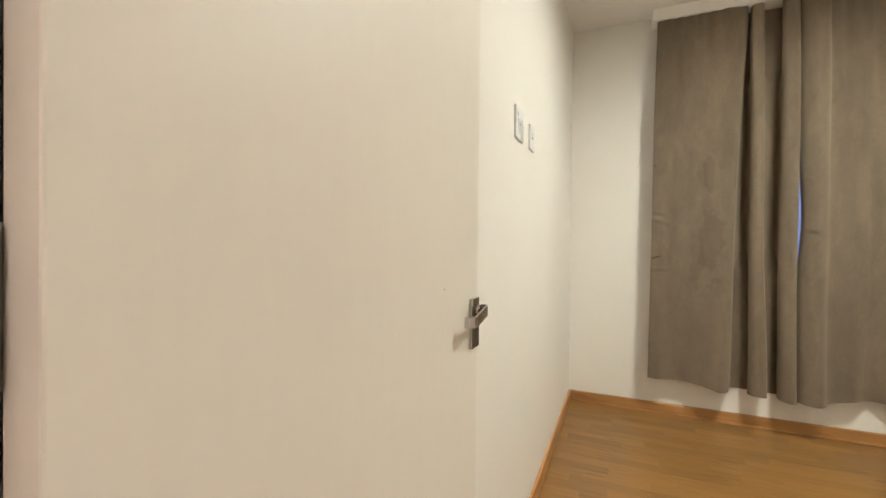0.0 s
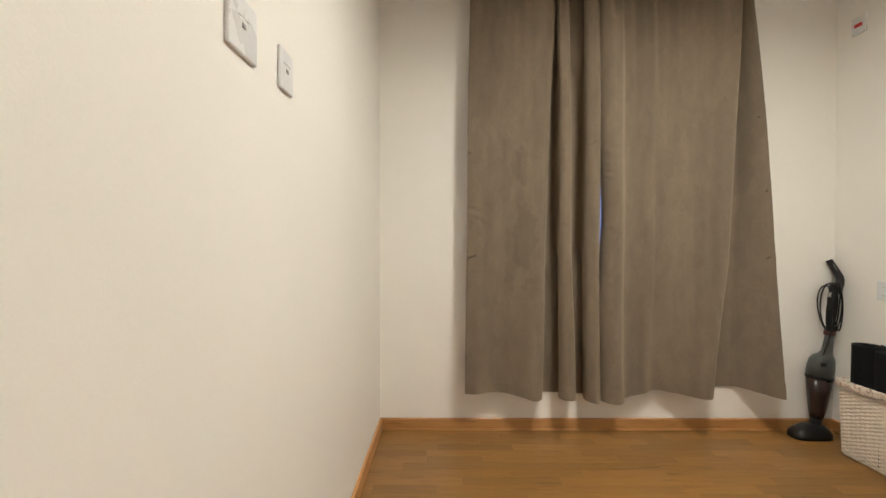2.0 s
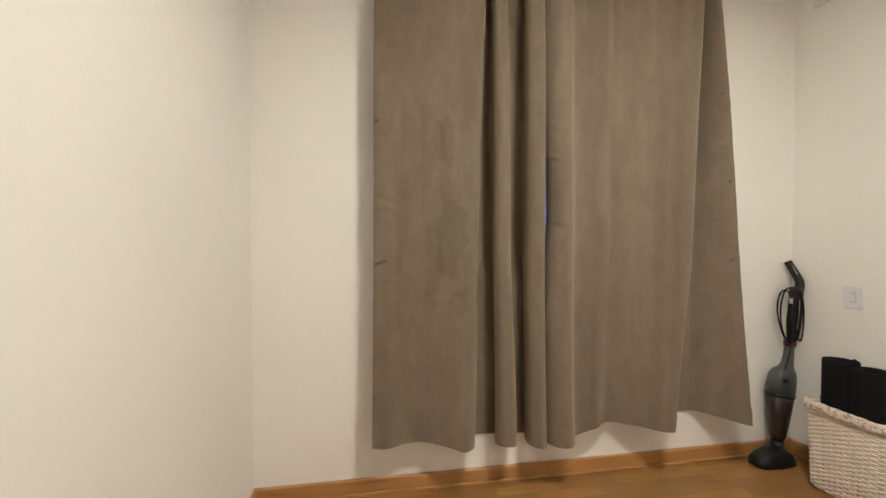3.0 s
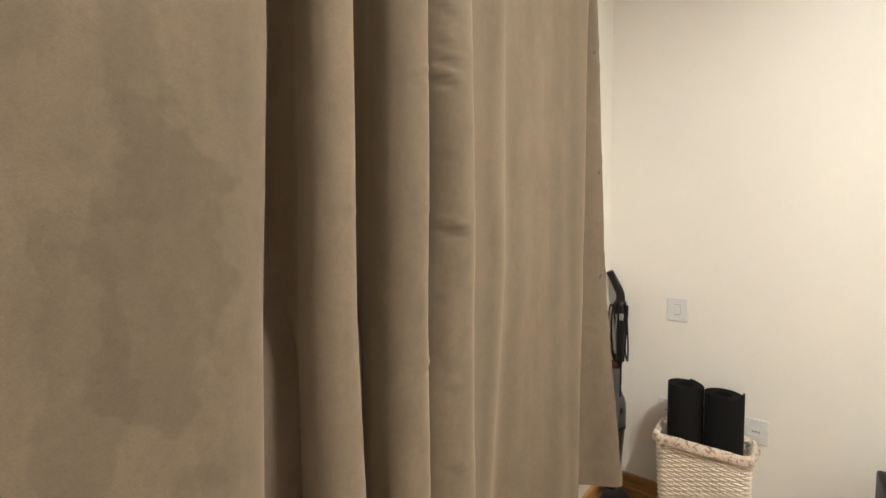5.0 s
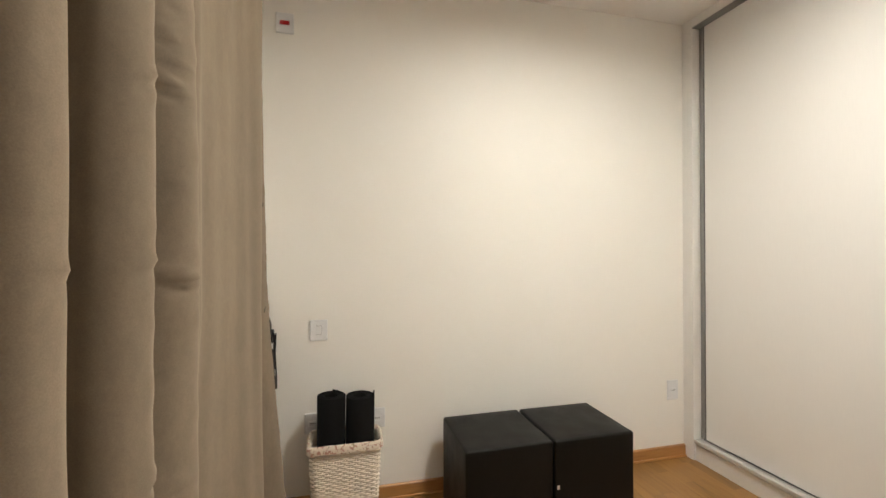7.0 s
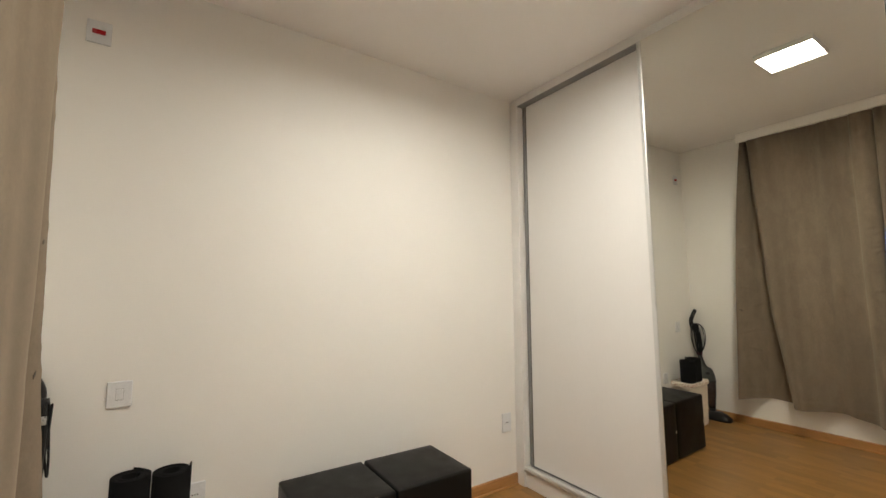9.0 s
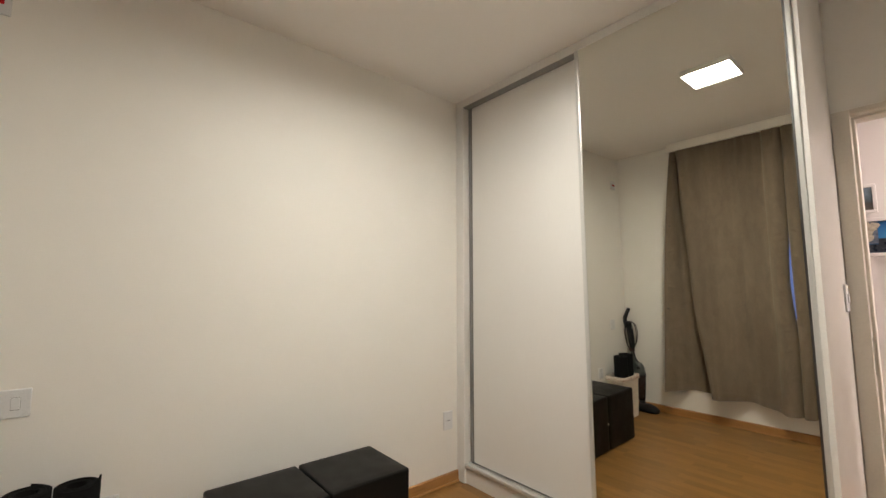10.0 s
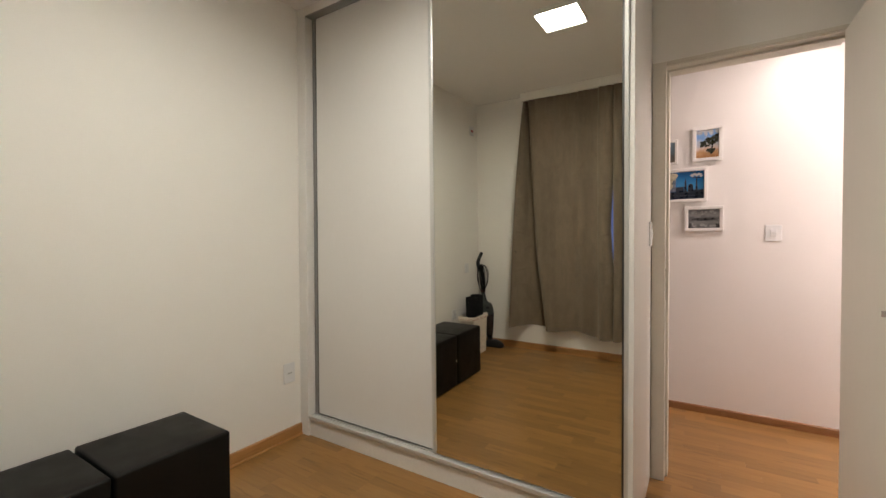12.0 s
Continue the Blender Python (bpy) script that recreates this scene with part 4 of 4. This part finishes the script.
part("catch", box(-0.075, -0.040, -0.055, -0.046, 0.415, 0.440, 0.004), BLACK_PLASTIC, vac)
part("collar", loft([((0, 0, 0.60), 0.025, 0.023), ((0, 0, 0.608), 0.027, 0.025), ((0, 0, 0.628), 0.027, 0.025), ((0, 0, 0.635), 0.024, 0.022)], 16), MAROON, vac, "dark red collar", True)
part("tube", tube([(0.004, 0, 0.635), (0.006, 0, 0.88)], 0.011, 14), SILVER, vac, "", True)
part("cord_hook", loft([((-0.012, -0.010, 0.850), 0.020, 0.026), ((-0.016, -0.014, 0.880), 0.030, 0.030), ((-0.020, -0.016, 0.915), 0.024, 0.024)], 14), BLACK_PLASTIC, vac, "", True)
grip = smooth_line([(0.006, 0, 0.855), (0.012, -0.004, 0.90), (0.012, -0.004, 0.945), (-0.006, 0.014, 0.995), (-0.032, 0.036, 1.050)], 6)
part("handle", tube(grip, [0.023 - 0.006 * i / len(grip) for i in range(len(grip))], 14), BLACK_PLASTIC, vac, "dark grey plastic grip", True)
part("grip_inlay", tube([(-0.004, -0.008, 0.972), (-0.026, 0.012, 1.028)], 0.0036, 8), SILVER, vac, "", True)
part("neck_joint", loft([((-0.008, 0, 0.05), 0.026, 0.028), ((-0.010, 0, 0.11), 0.028, 0.028)], 14), BLACK_PLASTIC, vac, "", True)
cord = part("power_cord", tube(smooth_line([(-0.018, -0.02, 0.905), (-0.034, -0.026, 0.84), (-0.042, -0.026, 0.74), (-0.030, -0.024, 0.63)]), [0.010 + 0.009 * math.sin(math.pi * (i + 2) / 22) for i in range(19)], 9), RUBBER, vac,
            "black power cord wound in long loops", True)
for k, (cx, wide, cy) in enumerate(((-0.050, 0.054, 0.010), (-0.018, 0.056, -0.016), (-0.040, 0.034, -0.030), (-0.030, 0.016, -0.042), (-0.052, 0.022, -0.036), (-0.046, 0.046, -0.004), (-0.022, 0.030, -0.040))):
    loop = []
    for a in range(32):
        ang = math.tau * a / 32
        narrow = 0.62 + 0.38 * (0.5 + 0.5 * math.sin(ang)) ** 0.6
        loop.append(Vector((cx + 0.012 * (1 - math.sin(ang)) + wide * math.cos(ang) * narrow, cy + 0.008 * math.sin(ang + k), 0.765 + (0.128 + 0.004 * (k % 3)) * math.sin(ang) + 0.006 * math.sin(2 * ang + k))))
    part("cord_loop", tube(loop, 0.0040, 6, True), RUBBER, cord, "", True)
part("plug", tube([(-0.066, -0.035, 0.825), (-0.066, -0.035, 0.855)], 0.009, 10), SILVER, vac, "", True)
part("cord_tail", tube(smooth_line([(-0.016, -0.025, 0.650), (-0.028, -0.030, 0.58), (-0.046, -0.036, 0.52), (-0.058, -0.040, 0.485)]), 0.0045, 6), RUBBER, vac, "", True)
head = part("floor_head", loft([((-0.06, -0.03, 0.004), 0.112, 0.056), ((-0.06, -0.03, 0.03), 0.112, 0.056), ((-0.05, -0.025, 0.055), 0.09, 0.045), ((-0.03, -0.01, 0.072), 0.05, 0.03)], 24, 4.0), BLACK_PLASTIC, vac, "black floor head", True)
head.matrix_basis = pose(0, 0, 0, 1.2, -8.4, 0)

# ---- ceiling lamp ----
lamp = empty("ceiling_light", "square white LED ceiling panel, switched on", "ceiling light", LAMP[0], LAMP[1], CEIL)
side = LAMP[2] / 2
part("housing", box(-side - 0.006, side + 0.006, -side - 0.006, side + 0.006, -0.006, -0.001), LAMP_WHITE, lamp)
# rim depth is made up: it screens the upper walls and curtain top
for x0, x1, y0, y1 in ((-side - 0.006, side + 0.006, side, side + 0.006), (-side - 0.006, side + 0.006, -side - 0.006, -side), (-side - 0.006, -side, -side, side), (side, side + 0.006, -side, side)):
    part("rim", box(x0, x1, y0, y1, -0.037, -0.0062, 0.001), LAMP_WHITE, lamp)
part("diffuser", box(-side + 0.0005, side - 0.0005, -side + 0.0005, side - 0.0005, -0.011, -0.0065), LAMP_GLOW, lamp, "glowing white diffuser")


def downlight(x, y, glow):
    ob = empty("ceiling_light", "round recessed hall downlight out of view, switched on", "ceiling light", x, y, HALL_CEIL, group="hall downlights")
    part("ring", tube([(0.058 * math.cos(a * math.tau / 28), 0.058 * math.sin(a * math.tau / 28), -0.004) for a in range(28)], 0.008, 8, True), LAMP_WHITE, ob, "", True)
    part("diffuser", tube([(0, 0, -0.001), (0, 0, -0.006)], 0.05, 24), glow, ob, "glowing white diffuser")


downlight(0.0, -0.58, SPOT_GLOW)
# unseen extra lamp, added to brighten the lower hall wall and floor
downlight(-1.15, -0.60, ADDED_GLOW)
lamp_data = bpy.data.lights.new("hall_beam", "SPOT")
lamp_data.energy, lamp_data.color, lamp_data.spot_size, lamp_data.spot_blend, lamp_data.shadow_soft_size = 6.0, (1.0, 0.90, 0.87), radians(50), 0.40, 0.02
beam = new("hall_beam", lamp_data)
beam.matrix_basis = look((0.0, -0.64, HALL_CEIL - 0.03), (0.03, -1.12, 2.17))


# ---- framed pictures in the hall ----
def framed_picture(label, x0, x1, z0, z1, paper, rim=0.022):
    ob = empty("framed_picture", label, "picture", (x0 + x1) / 2, HALL_S, (z0 + z1) / 2, group="pictures on the hall wall")
    w, h = (x1 - x0) / 2, (z1 - z0) / 2
    part("frame", box(-w, w, 0.001, 0.022, h - rim, h, 0.0025), WOOD_FRAME, ob)
    part("frame", box(-w, w, 0.001, 0.022, -h, -h + rim, 0.0025), WOOD_FRAME, ob)
    part("frame", box(-w, -w + rim, 0.001, 0.0215, -h + rim, h - rim, 0.0025), WOOD_FRAME, ob)
    part("frame", box(w - rim, w, 0.001, 0.0215, -h + rim, h - rim, 0.0025), WOOD_FRAME, ob)
    part("print", box(-w + rim - 0.002, w - rim + 0.002, 0.003, 0.010, -h + rim - 0.002, h - rim + 0.002), paper, ob, "small colour print")
    return ob


def ink(name, colour):
    return surface(name, colour, 0.3, vary=0.25, scale=45, grain=260, grain_vary=0.2, bump=0.0)


def dabs(spots, seed):
    """Flat ragged blots of ink, each (u, v, radius) on the print: u rightwards as seen, v upwards, in metres from its middle."""
    r = random.Random(seed)
    b = bmesh.new()
    for i, (u, v, size) in enumerate(spots):
        y = 0.0101 + 0.00002 * i
        ring = [b.verts.new((-u - size * r.uniform(0.7, 1.15) * math.cos(k * math.tau / 9), y, v + size * r.uniform(0.7, 1.15) * math.sin(k * math.tau / 9))) for k in range(9)]
        b.faces.new(ring)
    return b


def panel(*shapes):
    """Flat shapes of ink: outlines of (u, v) points."""
    b = bmesh.new()
    for i, pts in enumerate(shapes):
        b.faces.new([b.verts.new((-u, 0.0101 + 0.00004 * i, v)) for u, v in pts])
    return b


def inked(name, bm, material, label=""):
    return tagged(part(name, bm, material, pic), label, kind="stuff")


def block(u0, u1, v0, v1):
    return [(u0, v0), (u1, v0), (u1, v1), (u0, v1)]


SKY_TREE = print_paper("print of a tree by the sea", [(0.0, (0.34, 0.16, 0.06)), (0.22, (0.46, 0.27, 0.14)), (0.36, (0.58, 0.50, 0.46)), (0.55, (0.40, 0.47, 0.58)), (0.74, (0.17, 0.32, 0.60)), (0.95, (0.22, 0.38, 0.66))], (0.1, -1.0, 0.1, 0.1), (0.34, 0.16, 0.06))
BLUE_TOWN = print_paper("print of a blue street scene", [(0.0, (0.05, 0.07, 0.11)), (0.2, (0.05, 0.09, 0.16)), (0.45, (0.03, 0.19, 0.42)), (0.7, (0.02, 0.15, 0.38)), (0.95, (0.015, 0.10, 0.28))], (0.1, -1.0, 0.1, 0.1), (0.02, 0.025, 0.035))
GREY_SCENE = print_paper("grey print of a street", [(0.0, (0.10, 0.10, 0.105)), (0.3, (0.19, 0.19, 0.195)), (0.5, (0.10, 0.10, 0.105)), (0.7, (0.22, 0.22, 0.225)), (0.95, (0.13, 0.13, 0.135))], (0.5, 0.47, 0.40, 0.07), (0.022, 0.022, 0.026))
GREEN_SCENE = print_paper("print of a hillside", [(0.0, (0.20, 0.17, 0.14)), (0.3, (0.12, 0.13, 0.13)), (0.5, (0.13, 0.19, 0.23)), (0.95, (0.22, 0.30, 0.38))], (0.6, 0.3, 0.3, 0.2), (0.04, 0.06, 0.05))
INK_GREEN = ink("dark green ink", (0.018, 0.022, 0.010))
INK_CLOUD = ink("pale cloud ink", (0.44, 0.45, 0.48))
INK_CREAM = ink("cream cloud ink", (0.50, 0.46, 0.36))
INK_NAVY = ink("navy ink", (0.014, 0.022, 0.040))
INK_SLATE = ink("slate ink", (0.13, 0.16, 0.22))
INK_BLACK = ink("black ink", (0.022, 0.022, 0.025))
INK_SILVER = ink("silver grey ink", (0.22, 0.22, 0.225))
pic = framed_picture("white framed print of a tree under blue sky", 0.442, 0.622, 1.794, 2.036, SKY_TREE, 0.023)
rng = random.Random(11)
spots = []
for k in range(150):
    u = rng.uniform(-0.040, 0.066)
    rise = 0.012 + 0.38 * u
    spots.append((u, rise + rng.uniform(-0.030, 0.026) * (1 if u > -0.01 else 0.5), rng.uniform(0.004, 0.009)))
spots += [(0.022 + rng.uniform(-0.022, 0.022), -0.052 + rng.uniform(-0.012, 0.012), rng.uniform(0.005, 0.010)) for k in range(14)]
inked("print_figure", dabs([(rng.uniform(-0.07, 0.06), 0.078 + rng.uniform(-0.012, 0.014), rng.uniform(0.008, 0.017)) for k in range(16)], 5), INK_CLOUD, "white clouds on the print")
inked("print_figure", dabs(spots, 3), INK_GREEN, "dark tree on the print")
inked("print_trunk", panel([(0.020, -0.06), (0.029, -0.06), (0.033, -0.01), (0.048, 0.02), (0.040, 0.022), (0.026, 0.0)]), INK_BLACK)
pic = framed_picture("white framed print of a blue street scene", 0.528, 0.862, 1.510, 1.752, BLUE_TOWN, 0.022)
inked("print_figure", panel(block(-0.144, -0.030, -0.04, 0.097)), INK_SLATE, "grey evening sky on the print")
inked("print_cloud", dabs([(-0.085 + 0.045 * rng.uniform(-1, 1), 0.03 + 0.05 * rng.uniform(-1, 1), rng.uniform(0.014, 0.026)) for k in range(34)], 8), INK_CREAM)
inked("print_towers", panel(block(-0.144, 0.144, -0.095, -0.045), block(-0.03, 0.02, -0.05, -0.01), [(0.022, -0.05), (0.040, -0.05), (0.036, 0.028), (0.031, 0.050), (0.026, 0.028)], [(0.045, -0.05), (0.080, -0.05), (0.078, 0.0), (0.062, 0.012), (0.047, 0.0)],
                           block(0.080, 0.144, -0.05, -0.035)), INK_NAVY, "dark towers on the print")
inked("print_water", panel(block(-0.02, 0.09, -0.076, -0.070)), INK_SLATE)
inked("print_post", panel([(0.090, -0.085), (0.108, -0.085), (0.102, 0.05), (0.097, 0.05)], [(0.072, 0.048), (0.128, 0.048), (0.120, 0.055), (0.080, 0.055)]), INK_BLACK)
inked("print_globes", dabs([(0.072, 0.068, 0.011), (0.086, 0.076, 0.011), (0.100, 0.070, 0.012), (0.114, 0.076, 0.011), (0.127, 0.066, 0.011)], 4), INK_CLOUD)
pic = framed_picture("white framed grey print of a street", 0.434, 0.668, 1.298, 1.476, GREY_SCENE, 0.023)
for sign in (1, -1):
    inked("print_arches", dabs([(u, sign * (0.046 + rng.uniform(-0.008, 0.010)), rng.uniform(0.008, 0.014)) for u in (-0.066, -0.056, -0.046, -0.012, 0.0, 0.012, 0.046, 0.056, 0.066)], 6), INK_SILVER)
inked("print_band", panel([(-0.070, -0.006), (0.078, -0.006), (0.060, 0.006), (-0.058, 0.006)], block(-0.096, -0.074, -0.072, -0.030), block(0.070, 0.096, -0.072, -0.036)), INK_BLACK)
framed_picture("white framed print of a green hillside", 0.714, 0.92, 1.786, 1.968, GREEN_SCENE, 0.018)

# ---- laminate strips of the floor ----
floor_ob = bpy.data.objects["floor"]
STRIP = 0.066
shapes = {}


def strip_mesh(length):
    key = round(length, 3)
    if key not in shapes:
        shapes[key] = mesh_of("strip", box(0, length - 0.0003, 0, STRIP - 0.0003, -0.004, 0.0), FLOOR)
    return shapes[key]


rng = random.Random(4)
verts, faces = [], []


def far_strip(x0, x1, y0, y1):
    b = len(verts)
    verts.extend([(x0, y0, 0), (x1 - 0.0003, y0, 0), (x1 - 0.0003, y1 - 0.0003, 0), (x0, y1 - 0.0003, 0),
                  (x0, y0, -0.004), (x1 - 0.0003, y0, -0.004), (x1 - 0.0003, y1 - 0.0003, -0.004), (x0, y1 - 0.0003, -0.004)])
    faces.extend([(b, b + 1, b + 2, b + 3), (b, b + 4, b + 5, b + 1), (b + 1, b + 5, b + 6, b + 2), (b + 2, b + 6, b + 7, b + 3), (b + 3, b + 7, b + 4, b)])


y = HALL_S
while y < NORTH:
    room = y > SOUTH - 0.03
    x_lo, x_hi = (WEST, EAST) if room else (-1.75, 2.78)
    x = x_lo - 0.06 * (int(rng.random() * 6) + 1)
    while x < x_hi:
        length = 0.06 * rng.choice((5, 6, 7, 8))
        a, b = max(x, x_lo), min(x + length, x_hi)
        if b - a > 0.02:
            if room and y > 0.5:
                ob = new("strip", strip_mesh(b - a))
                ob.location = (a, y, 0)
                ob.parent = floor_ob
            else:
                far_strip(a, b, y, y + STRIP)
        x += length
    y += STRIP
me = bpy.data.meshes.new("strips")
me.from_pydata(verts, [], faces)
me.materials.append(FLOOR_FAR)
far = new("strips", me)
far.parent = floor_ob
tagged(far, kind="stuff")
